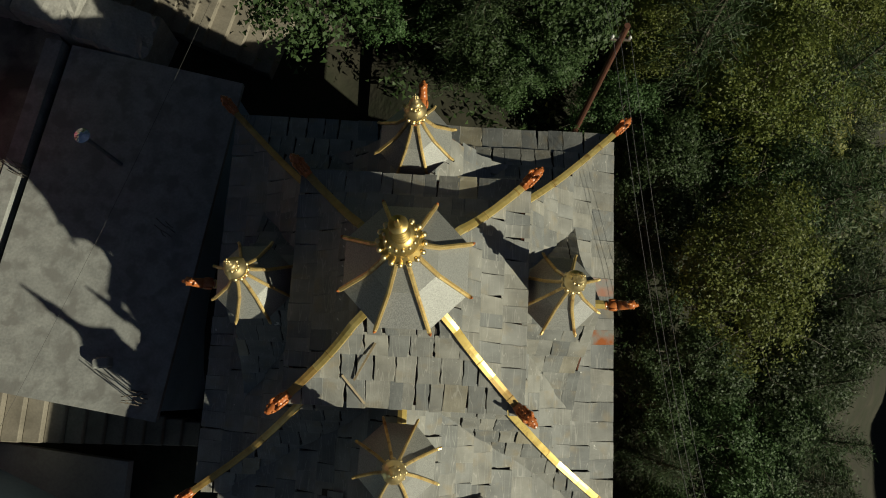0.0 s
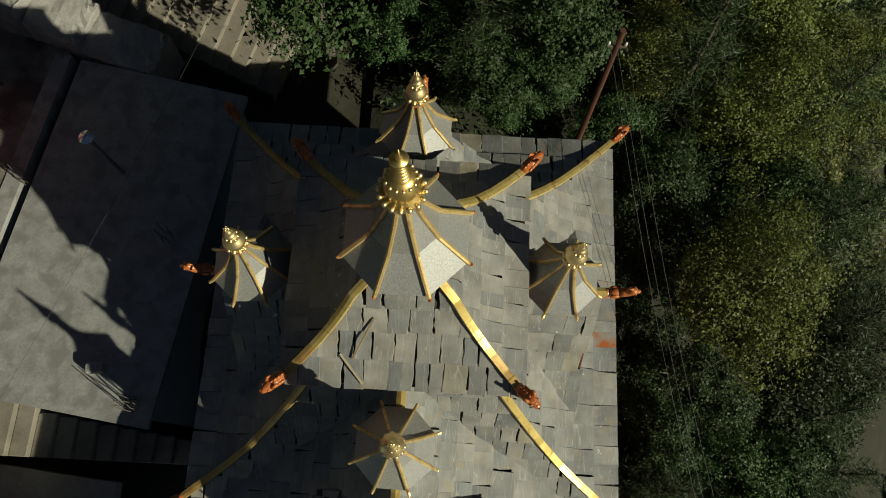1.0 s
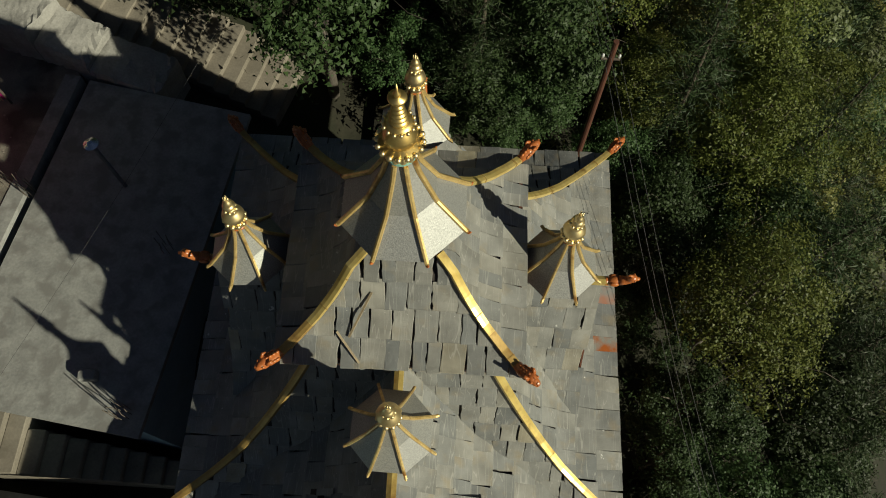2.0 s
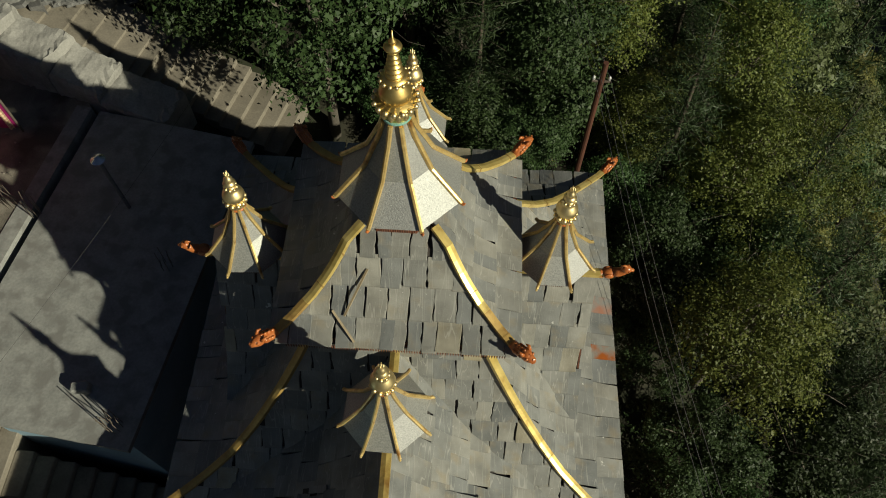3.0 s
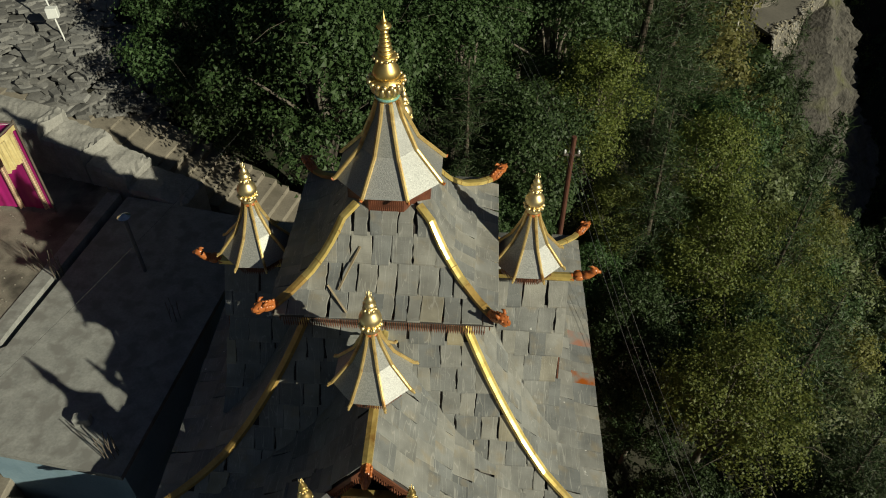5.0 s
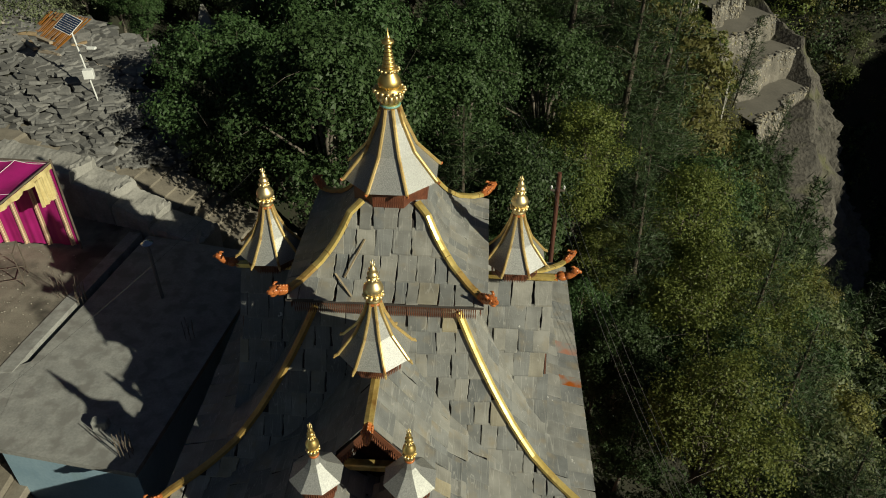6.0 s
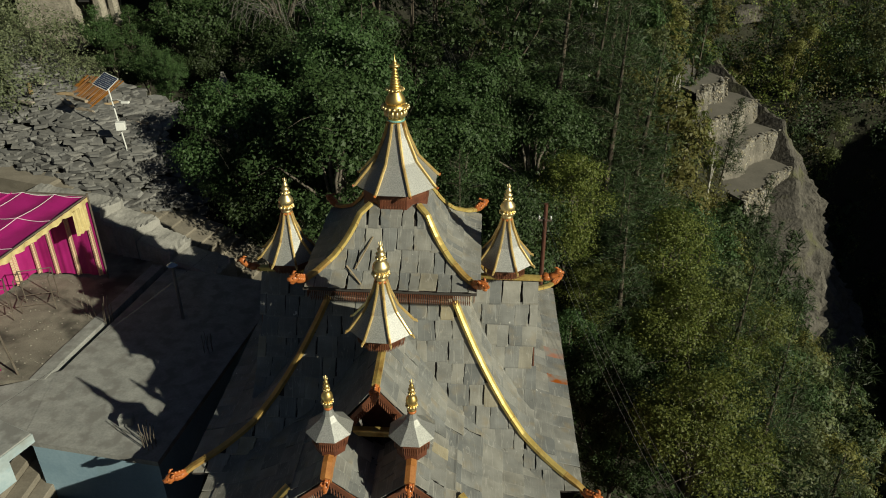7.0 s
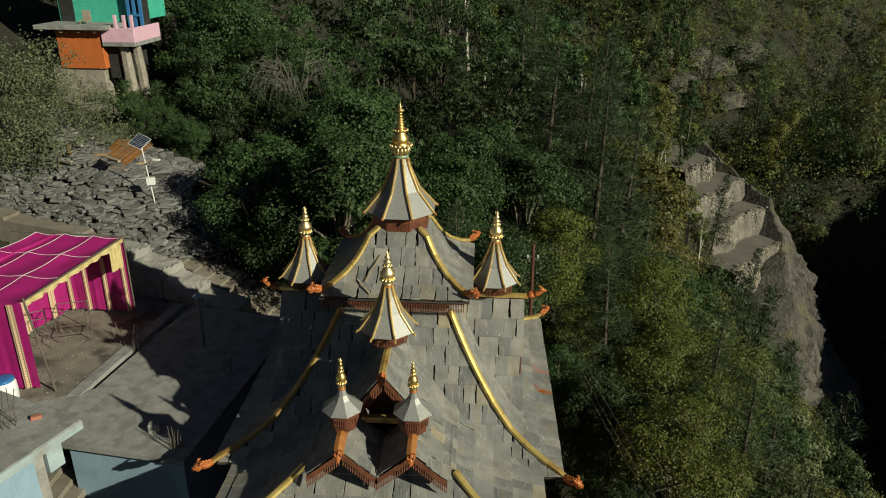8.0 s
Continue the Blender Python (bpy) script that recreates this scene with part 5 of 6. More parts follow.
# ---- far terraces ----
FIELD_WALL = surface("field_wall", (0.10, 0.092, 0.078), (0.19, 0.172, 0.145), 0.95, scale=0.8, fine=5, bump=1.0, depth=0.2)
WALL_STONE = surface("field_stone", (0.15, 0.138, 0.115), (0.27, 0.25, 0.21), 0.95, scale=2, fine=10, bump=0.4, spread=0.35, island=True)
FRONTS = [((30.5, 80.5), (36.7, 87.5), -16.0), ((29.4, 72.9), (40.4, 85.8), -18.5), ((28.1, 67.7), (42.5, 82.3), -21.5), ((34.2, 66.4), (43.7, 78.1), -25.0)]
for k, (p, q, z) in enumerate(FRONTS):
    back = [(q[0] - 6, q[1] + 12), (p[0] - 6, p[1] + 12)]
    field = thing("field_terrace", "bare field terrace with rough stone retaining wall on a far spur", "terrace", "field terraces", "structure")
    n = 36
    edge = [(p[0] + (q[0] - p[0]) * i / n + rng.uniform(-.12, .12) + 0.4 * math.sin(i * 0.33 + k), p[1] + (q[1] - p[1]) * i / n + rng.uniform(-.12, .12) - 0.3 * math.sin(i * 0.33 + k)) for i in range(n + 1)]
    outer = [(x + 1.1, y - 1.1) for x, y in edge]
    m = len(edge)
    wv = [(x, y, z + rng.uniform(-.12, .16)) for x, y in edge] + [(x + rng.uniform(.3, .42), y - rng.uniform(.3, .42), z - 2.0 + rng.uniform(-.2, .2)) for x, y in edge] + [(x, y, z - 9) for x, y in outer]
    wv += [(q[0] - 6, q[1] + 12, z - 1), (p[0] - 6, p[1] + 12, z - 1)]
    wf = [(r * m + i, (r + 1) * m + i, (r + 1) * m + i + 1, r * m + i + 1) for r in (0, 1) for i in range(m - 1)] + [tuple(range(m)) + (3 * m, 3 * m + 1)]
    part("retaining_wall", (wv, wf), FIELD_WALL, field, "rough stone retaining wall")
    heap = [moved(stone_geo(rng, 0.32), pose(x + rng.uniform(-.3, .3), y + rng.uniform(-.3, .3), z + rng.uniform(-.05, .15), rng.uniform(-20, 20), rng.uniform(-20, 20), rng.uniform(0, 360))) for x, y in edge for h in range(2)]
    for h in range(520):
        i = rng.randrange(n)
        f_ = rng.random()
        x, y = edge[i][0] + (edge[i + 1][0] - edge[i][0]) * f_, edge[i][1] + (edge[i + 1][1] - edge[i][1]) * f_
        down = rng.uniform(0.1, 2.9)
        heap.append(moved(stone_geo(rng, 0.26), pose(x + 0.14 * down, y - 0.14 * down, z - down, rng.uniform(50, 90), rng.uniform(-15, 15), 47 + rng.uniform(-12, 12))))
    part("wall_stones", join(*heap), WALL_STONE, field)["kind"] = "stuff"
    part("soil", prism([(x - 0.4, y + 0.5) for x, y in edge] + back, z - 0.3, z + 0.02), TERRACE, field, "bare tan soil")
ROCK = surface("cliff_rock", (0.05, 0.046, 0.04), (0.118, 0.107, 0.092), 0.95, scale=0.35, fine=2.5, bump=1.0, depth=0.6, dirt=(0.10, 0.10, 0.05), dirt_scale=0.1)
rows_, cols_ = 150, 70
CREST = [(36.5, 93, -15.0), (41.0, 87.5, -18.3), (43.2, 83, -21.4), (44.4, 78.5, -25.0), (42.5, 68, -29.5), (40.0, 58, -33.5), (38.5, 50, -38.5)]
FOOT = [(57, 106, -36), (60, 98, -42), (61, 88, -47), (60, 78, -51), (57, 66, -54), (52, 54, -56), (47, 46, -56)]


def along(line, u):
    k = min(int(u * (len(line) - 1)), len(line) - 2)
    return Vector(line[k]).lerp(Vector(line[k + 1]), u * (len(line) - 1) - k)


rv = []
FAR_PINES = []
for i in range(rows_ + 1):
    for j in range(cols_ + 1):
        u, w = i / rows_, max(0.0, j / cols_ * 1.2 - 0.2)
        inland = max(0.0, 0.2 - j / cols_ * 1.2) / 0.2
        top_ = along(CREST, u)
        low_ = along(FOOT, u)
        c = top_.lerp(low_, w)
        c.z += 0.4 - 1.5 * math.sin(math.pi * w)
        bend = c + Vector((noise.noise(c * 0.11 + Vector((9, 1, 4))), noise.noise(c * 0.13), noise.noise(c * 0.17 + Vector((3, 7, 1))))) * 7
        n1 = 2.2 * noise.noise(bend * 0.07) + 1.0 * noise.noise(bend * 0.19) + 0.7 * noise.noise(bend * 0.6) + 0.45 * noise.noise(bend * 1.5) - 1.2 * abs(noise.noise(bend * 0.33))
        c += Vector((-3.2 - 7 * smooth(0.45, 0.75, u), 1.2, -2.2 + 1.6 * smooth(0.45, 0.75, u))) * inland
        k = min(w * 6, 1.0)
        rv.append((c.x + n1 * 0.8 * (0.3 + k), c.y - n1 * 0.5 * k, c.z + n1 * 0.5))
for x, y, s in ((32.5, 57.5, 1.0), (35.5, 59.0, 0.8), (30.0, 64.0, 1.0), (37.2, 62.5, 0.6)):
    FAR_PINES.append((x, y, s))
tagged(part("rock_cliff", (rv, [(i * (cols_ + 1) + j, (i + 1) * (cols_ + 1) + j, (i + 1) * (cols_ + 1) + j + 1, i * (cols_ + 1) + j + 1) for i in range(rows_) for j in range(cols_)]), ROCK), "bare tan rock cliff falling from the far terraces", "cliff", kind="structure")


for x, y, w, h, turn in ((39.1, 118, 9, 3, 40), (48, 129, 10, 3, 30), (44, 128, 8, 2.5, 45), (27, 106, 4, 3.5, 10), (16.6, 115, 7, 3, 30), (50.7, 125, 8, 2.5, 40), (35.5, 121, 6, 2, 40), (22, 92, 4, 2.5, 20), (58, 140, 12, 4, 35)):
    rv = []
    for i in range(25):
        for j in range(13):
            u, v_ = (i / 24 - 0.5) * w, j / 12
            b = 0.5 * w * (1 - (2 * i / 24 - 1) ** 2) ** 0.5
            q = Vector((u, -0.5 * b * (1 - v_), h * math.sin(v_ * 1.57) - 1.0 - 0.8 * (2 * i / 24 - 1) ** 2)) if j < 9 else Vector((u, b * (v_ - 0.62), h * 0.97 - 1.0 - 0.8 * (2 * i / 24 - 1) ** 2))
            n1 = noise.noise(q * 0.5 + Vector((x, y, 0))) * 0.7 + noise.noise(q * 1.4 + Vector((x, y, 0))) * 0.35
            rv.append((q.x, q.y - n1, q.z + n1 * 0.5))
    crag = tagged(part("rock_outcrop", (rv, [(i * 13 + j, i * 13 + 13 + j, i * 13 + 14 + j, i * 13 + j + 1) for i in range(24) for j in range(12)]), ROCK), "bare tan rock outcrop on the far wooded slope", "rock", "far rock outcrops")
    crag.matrix_basis = pose(x, y, ground(x, y) + 2.2, 0, 0, turn)


# ---- trees ----
def fast_mesh(name, verts, polys, mat):
    n = polys.shape[1]
    me = bpy.data.meshes.new(name)
    me.vertices.add(len(verts))
    me.vertices.foreach_set("co", np.asarray(verts, dtype=np.float32).ravel())
    me.loops.add(polys.size)
    me.loops.foreach_set("vertex_index", polys.astype(np.int32).ravel())
    me.polygons.add(len(polys))
    me.polygons.foreach_set("loop_start", np.arange(0, polys.size, n, dtype=np.int32))
    me.polygons.foreach_set("loop_total", np.full(len(polys), n, dtype=np.int32))
    me.update(calc_edges=True)
    me.materials.append(mat)
    return me


def unit(a):
    return a / (np.linalg.norm(a, axis=1, keepdims=True) + 1e-6)


def leaves(r, centres, spread, per, length, width, facing=None, bias=0.6, droop=0.0, sides=4, along_=None):
    """Pointed blades scattered round the centres, facing outwards from their branch."""
    c = np.repeat(centres, per, axis=0)
    n = len(c)
    off = r.normal(size=(n, 3)) * np.repeat(spread, per)[:, None] * np.array([1, 1, 0.7])
    c = c + off
    up = r.normal(size=(n, 3)) * 0.55
    up[:, 2] += 0.35
    up += unit(off) * 0.35
    if facing is not None:
        up += np.repeat(facing, per, axis=0) * bias
    up = unit(up)
    d = r.normal(size=(n, 3))
    if along_ is not None:
        d = d * 0.45 + np.repeat(along_, per, axis=0)
    d[:, 2] -= droop
    d -= up * (d * up).sum(1, keepdims=True)
    d = unit(d)
    s = np.cross(up, d)
    k = r.uniform(0.6, 1.35, size=(n, 1))
    L, W = length * k, width * k
    if sides == 3:
        v = np.stack([c - d * L * 0.45 - s * W * 0.5, c - d * L * 0.25 + s * W * 0.5, c + d * L * 0.55], axis=1).reshape(-1, 3)
    else:
        v = np.stack([c - d * L * 0.5, c + s * W * 0.5 - d * L * 0.05, c + d * L * 0.5, c - s * W * 0.5 - d * L * 0.05], axis=1).reshape(-1, 3)
    return v, np.arange(n * sides).reshape(-1, sides)


def crown_centres(r, n, h0, h1, rx, lumps):
    """Clump centres on several lobes, most of them on the lobes' outside, with the way out of each."""
    lob = []
    for k in range(lumps):
        a, z = r.uniform(0, 2 * math.pi), r.uniform(h0, h1)
        q = (z - h0) / (h1 - h0)
        rad = rx * (0.75 * math.sin(math.pi * (0.15 + 0.8 * q))) * r.uniform(0.35, 1.0)
        lob.append((rad * math.cos(a), rad * math.sin(a), z, rx * r.uniform(0.26, 0.46)))
    pts, out = [], []
    for k in range(n):
        x, y, z, R = lob[k % lumps]
        d = r.normal(size=3) + np.array([x, y, 0.3 * rx]) / rx * 0.8
        d /= np.linalg.norm(d)
        R *= r.uniform(0.75, 1.08) if k % 5 else r.uniform(0.2, 0.6)
        pts.append((x + d[0] * R, y + d[1] * R, z + d[2] * R * 0.85))
        out.append(d)
    return np.array(pts), np.array(out), lob


def tree_mesh(seed, kind, h, rx, clumps, per, length, width, mat, bark, lumps=12, base=0.3, sides=4, twigs=0, bias=0.7):
    # sides 4: a near tree with all its limbs; 3: a far one
    """Trunk and crown meshes of one tree."""
    r = np.random.default_rng(seed)
    limbs = []
    if kind == "pine":
        cs, out = [], []
        levels = int(h * 2.4)
        for k in range(levels):
            q = k / levels
            z = h * (0.10 + 0.90 * q)
            R = rx * (1 - q) ** 0.75 * r.uniform(0.75, 1.15) + 0.12
            for j in range(max(3, int(6 * (1 - q)) + 3)):
                a = r.uniform(0, 2 * math.pi)
                tip = np.array([R * math.cos(a), R * math.sin(a), z + 0.10 * R + r.normal() * 0.12])
                if per > 12:
                    limbs.append(tube([(0, 0, z), tuple(tip * [0.5, 0.5, 1] - [0, 0, 0.05]), tuple(tip)], [0.014, 0.009, 0.004], 3))
                for t in np.linspace(0.25, 1.0, max(2, int(R * clumps))):
                    cs.append([tip[0] * t, tip[1] * t, z + (tip[2] - z) * t])
                    out.append([math.cos(a), math.sin(a), 0.75])
        cs, out = np.array(cs), unit(np.array(out))
        v, q = leaves(r, cs, np.full(len(cs), 0.11 * rx / 1.9 + 0.02), per, length, width, None, 0, 0.0, 3, out)
        trunk = join(tube([(0, 0, -1.0), (0.03, 0.02, h * 0.5), (0, 0, h)], [h * (0.018 if per > 12 else 0.009), h * (0.012 if per > 12 else 0.006), 0.01], 6), *limbs)
    else:
        cs, out, lob = crown_centres(r, clumps, h * base + rx * 0.3, h - rx * 0.35, rx, lumps)
        v, q = leaves(r, cs, r.uniform(0.09, 0.24, size=len(cs)) * rx / 2.4, per, length, width, out, bias, 0.25, 3)
        for x, y, z, R in (lob if sides == 4 else lob[:4]):
            m = (x * 0.35 + r.normal() * 0.15, y * 0.35 + r.normal() * 0.15, h * base + (z - h * base) * 0.55)
            limbs.append(tube([(0.02 * x, 0.02 * y, h * base * r.uniform(0.6, 1.0)), m, (x, y, z), (x * 1.06, y * 1.06, z + R * 0.45)], [h * 0.011, h * 0.008, h * 0.004, 0.005], 4))
        for k in range(twigs):
            x, y, z, R = lob[k % lumps]
            d = r.normal(size=3) * R
            limbs.append(tube([(x, y, z), (x + d[0] * 0.6, y + d[1] * 0.6, z + d[2] * 0.4 + 0.1), (x + d[0] * 0.85, y + d[1] * 0.85, z + min(abs(d[2]), R) * 0.6)], [0.014, 0.009, 0.003], 3))
        g = 1.0 if sides == 4 else 0.5
        trunk = join(tube([(0, 0, -1.0), (0.05, 0.03, h * base * 0.5), (0, 0.02, h * base), (0.1, -0.08, h * (0.6 if sides == 4 else 0.4))], [h * 0.022 * g, h * 0.018 * g, h * 0.015 * g, h * 0.007 * g], 6), *limbs)
    return mesh("trunk", trunk[0], trunk[1], bark, True), fast_mesh("crown", v, q, mat)


PROTO = {
    "walnut": [("large leafy green broadleaf tree", tree_mesh(k, "broad", 8.5, 3.2, 400, 74, 0.115, 0.10, LEAF_GREEN, BARK, 18, twigs=30)) for k in (1, 101)],
    "green": [("green broadleaf tree with uneven crown", tree_mesh(k, "broad", 7.0, 2.5, 270, 62, 0.11, 0.095, LEAF_GREEN, BARK, 14, twigs=24)) for k in (2, 102)],
    "olive": [("yellowing olive-green broadleaf tree", tree_mesh(k, "broad", 6.5, 2.5, 360, 72, 0.075, 0.055, LEAF_LIME, BARK, 16, twigs=40)) for k in (3, 103)],
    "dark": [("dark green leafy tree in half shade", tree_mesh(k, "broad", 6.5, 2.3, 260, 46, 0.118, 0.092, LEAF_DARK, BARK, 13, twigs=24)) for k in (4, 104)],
    "silver": [("grey-green willowy tree with fine leaves", tree_mesh(6, "broad", 6.2, 2.9, 520, 76, 0.085, 0.045, LEAF_SILVER, BARK, 17, base=0.12, twigs=20))],
    "pine": [("dark green pine with upswept needled branches", tree_mesh(k, "pine", 8.5, 1.9, 4.2, 25, 0.22, 0.023, NEEDLE, PINE_BARK)) for k in (5, 105)],
    "far_green": [("distant green broadleaf tree on the hillside", tree_mesh(k, "broad", 7.0, 2.5, 175, 19, 0.185, 0.14, LEAF_GREEN, PINE_BARK, 14, base=0.1, sides=3, bias=1.5)) for k in (12, 112)],
    "far_olive": [("distant yellowing tree on the hillside", tree_mesh(k, "broad", 6.5, 2.3, 185, 24, 0.15, 0.112, LEAF_OLIVE, BARK, 14, base=0.1, sides=3, bias=1.5, twigs=6)) for k in (13, 113)],
    "far_sage": [("distant pale green tree on the hillside", tree_mesh(k, "broad", 6.5, 2.4, 185, 24, 0.15, 0.112, LEAF_SAGE, BARK, 14, base=0.1, sides=3, bias=1.5, twigs=6)) for k in (18, 118)],
    "far_dark": [("distant dark tree on the hillside", tree_mesh(k, "broad", 8.0, 2.3, 175, 19, 0.185, 0.14, LEAF_DARK, PINE_BARK, 14, base=0.1, sides=3, bias=1.5)) for k in (14, 114)],
    "birch": [("slender pale-trunked tree with thin yellowing crown", tree_mesh(k, "broad", 9.0, 1.5, 150, 18, 0.16, 0.11, LEAF_LIME, PALE_BARK, 12, base=0.45, bias=1.2, twigs=8)) for k in (17, 117)],
    "far_pine": [("distant dark pine on the hillside", tree_mesh(15, "pine", 10.0, 1.8, 2.2, 7, 0.50, 0.06, NEEDLE, PINE_BARK))],
    "poplar": [("tall narrow green poplar on the hillside", tree_mesh(16, "broad", 12.0, 1.7, 340, 20, 0.19, 0.13, LEAF_GREEN, PINE_BARK, 26, base=0.05, sides=3, bias=1.5))],
}


def tree(kind, x, y, s=1.0, turn=0.0, z=None):
    label, (trunk, crown_me) = rng.choice(PROTO[kind])
    t = thing("pine_tree" if "pine" in kind else "tree", label, "tree", "hillside trees")
    t.matrix_basis = Matrix.LocRotScale((x, y, ground(x, y) if z is None else z), Euler((rng.uniform(-0.06, 0.06), rng.uniform(-0.06, 0.06), radians(turn))), (s * rng.uniform(0.9, 1.1), s * rng.uniform(0.9, 1.1), s))
    part("trunk", trunk, None, t)
    part("crown", crown_me, None, t)
    return t


def free(x, y):
    """Open places where no tree stands."""
    if -21 < x < 4.9 and -9 < y < 5.4:
        return False
    if -19 < x < -1.5 and y < 10.8 - 0.21 * (x + 3):
        return False
    if -8 < x < 12 and y < -5:
        return False
    if x < -8 and y < 14.5:
        return False
    if -11.5 < x < -5.8 and y < 19.5:
        return False
    if -23 < x < -12.6 and y < 26:
        return False
    return True


def bare(x, y):
    """The far terraces and the cliff below them."""
    return (max(65, 65 + (x - 34) * 1.2) < y < 100 and 27 < x < 45 + 0.1 * max(0, y - 84)) or (62 < y < 92 and 44 < x < 62) or (44 < y < 63 and cliff_line(y) - 1.5 < x < cliff_line(y) + 16)


def headroom(x, y):
    """How high a tree may stand on the slope below the far terraces."""
    k = (y + 16.4) / 90.0
    side = (x - 1.8) / (y + 16.4)
    if 0.27 < side < 0.60 and k < 1.0:
        return 11.7 - (39.5 + 115 * max(0, side - 0.37)) * k - ground(x, y)
    return 99.0


spots = []


def put(kind, x, y, s):
    spots.append((x, y, s))
    tree(kind, x, y, s, rng.uniform(0, 360))


for kind, x, y, s in (("walnut", -3.8, 13.0, 1.0), ("walnut", -5.9, 15.4, 0.72), ("pine", 1.2, 7.8, 0.85), ("walnut", 3.0, 8.6, 0.75), ("walnut", 0.6, 11.8, 0.85),
                      ("olive", 8.2, 2.0, 0.95), ("dark", 10.0, -3.4, 0.75), ("pine", 7.1, 7.6, 0.95), ("olive", 9.4, 7.2, 1.0), ("green", 6.3, 4.8, 0.62), ("dark", 11.8, 0.4, 0.85), ("dark", 6.6, -1.6, 0.58),
                      ("pine", 11.6, 4.6, 1.0), ("dark", 6.9, -4.6, 0.55), ("green", 9.2, 4.9, 0.75), ("pine", 12.8, -2.4, 0.85), ("olive", 5.4, 12.0, 1.0), ("olive", 8.8, 10.6, 1.0), ("olive", 12.2, 9.6, 1.05), ("dark", 8.6, -0.6, 0.6),
                      ("green", 5.9, 1.6, 0.45), ("dark", 7.9, 6.0, 0.6), ("pine", 14.6, 1.4, 1.0), ("olive", 5.9, 8.6, 0.7), ("green", 14.4, 6.6, 0.8), ("dark", 13.0, -5.6, 0.8), ("pine", 12.2, -7.6, 0.8), ("dark", 14.6, -8.6, 0.8), ("dark", 11.4, -9.6, 0.6), ("pine", 15.4, -5.4, 0.9)):
    put(kind, x, y, s)
filled = 0
while filled < 46:
    x, y = rng.uniform(5.6, 17.0), rng.uniform(-14, 13)
    if math.hypot(x - 8.2, y - 2.0) < 2.3 or (x < 7.0 and y < -6) or any(math.hypot(x - a, y - b) < 1.35 for a, b, s in spots):
        continue
    filled += 1
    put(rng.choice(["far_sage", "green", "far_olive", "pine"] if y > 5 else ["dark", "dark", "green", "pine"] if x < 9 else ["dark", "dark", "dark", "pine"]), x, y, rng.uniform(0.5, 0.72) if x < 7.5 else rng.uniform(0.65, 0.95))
for kind, x, y, s in (("green", -12.0, 21.2, 0.95), ("walnut", -9.4, 22.6, 0.95), ("dark", -8.0, 19.0, 0.95), ("walnut", -11.6, 24.6, 1.05), ("green", -5.4, 20.4, 1.0), ("dark", -11.2, 20.4, 0.8), ("dark", -6.6, 17.6, 0.8), ("green", -13.4, 23.0, 0.95), ("dark", -12.9, 26.5, 1.2), ("green", -9.0, 27.5, 1.2), ("green", -14.6, 27.0, 1.2)):
    put(kind, x, y, s)
for kind, x, y, s in (("green", 0.9, 7.0, 0.55), ("walnut", 2.4, 6.7, 0.45), ("green", 4.9, 5.9, 0.5), ("green", -0.9, 7.6, 0.5), ("dark", 1.7, 8.6, 0.7), ("green", 5.4, 4.2, 0.38)):
    put(kind, x, y, s)
for kind, x, y, s in (("walnut", 4.2, 14.6, 0.9), ("pine", 7.5, 16.6, 1.35), ("green", 3.0, 17.6, 1.0), ("pine", 9.3, 19.2, 1.3), ("pine", 5.2, 19.4, 1.45), ("green", 10.6, 14.2, 0.9), ("walnut", 1.2, 15.2, 0.9)):
    put(kind, x, y, s)
for x, y, s in ((-13.6, 18.2, 0.5), (-12.2, 16.5, 0.45), (-14.3, 16.9, 0.32), (-11.3, 15.2, 0.4), (-14.9, 20.1, 0.5), (-16.0, 19.5, 0.45)):
    tree("green", x, y, s, rng.uniform(0, 360))
for x, y, s, z in ((-5.0, 10.3, 0.86, -3.1), (-2.9, 7.9, 0.98, -2.1), (-6.7, 10.4, 0.82, -1.6)):
    tree("walnut", x, y, s, rng.uniform(0, 360), z)
    spots.append((x, y, s))
tree("silver", -17.3, 13.3, 1.36, 40, -0.2)
tree("silver", -20.8, 14.8, 1.05, 140, 1.6)
spots += [(-16.2, 14.0, 1.2), (-19.5, 13.4, 1.2)]
tries = 0
while len(spots) < 112 and tries < 9000:
    tries += 1
    x, y = rng.uniform(-22, 30), rng.uniform(-9, 40)
    if not free(x, y) or any(math.hypot(x - a, y - b) < 1.0 * (s + 0.8) for a, b, s in spots):
        continue
    if (4 < x < 13 and y < 10) or headroom(x, y) < 2.2:
        continue
    kind = rng.choice(["walnut", "green", "olive", "olive", "dark", "dark", "pine", "pine"] if x > 4 + 0.22 * y else ["walnut", "green", "green", "dark", "dark", "pine"])
    if x > 11.5 and y < 14:
        kind = rng.choice(["dark", "dark", "pine"])
    if y > 17 or x > 15 or x < -12:
        kind = "far_" + kind.replace("walnut", "green")
    put(kind, x, y, min(rng.uniform(0.7, 1.15), headroom(x, y) / 7.0))
for x, y, s in FAR_PINES:
    tree("far_pine", x, y, s, 50 * x, ground(x, y) + 1.0)
for x, y, s in ((9.3, 31, 1.55), (8.4, 29, 1.3), (10.4, 34.5, 1.6), (4.6, 33, 1.5), (5.7, 36, 1.6), (12.4, 31, 0.95)):
    put("pine", x, y, s)
for x, y, s in ((7.2, 31, 0.9), (13.5, 38, 1.0), (31, 84, 1.3), (29, 100, 1.4), (38, 122, 1.5), (40, 126, 1.6), (35, 118, 1.5)):
    put("poplar", x, y, s)
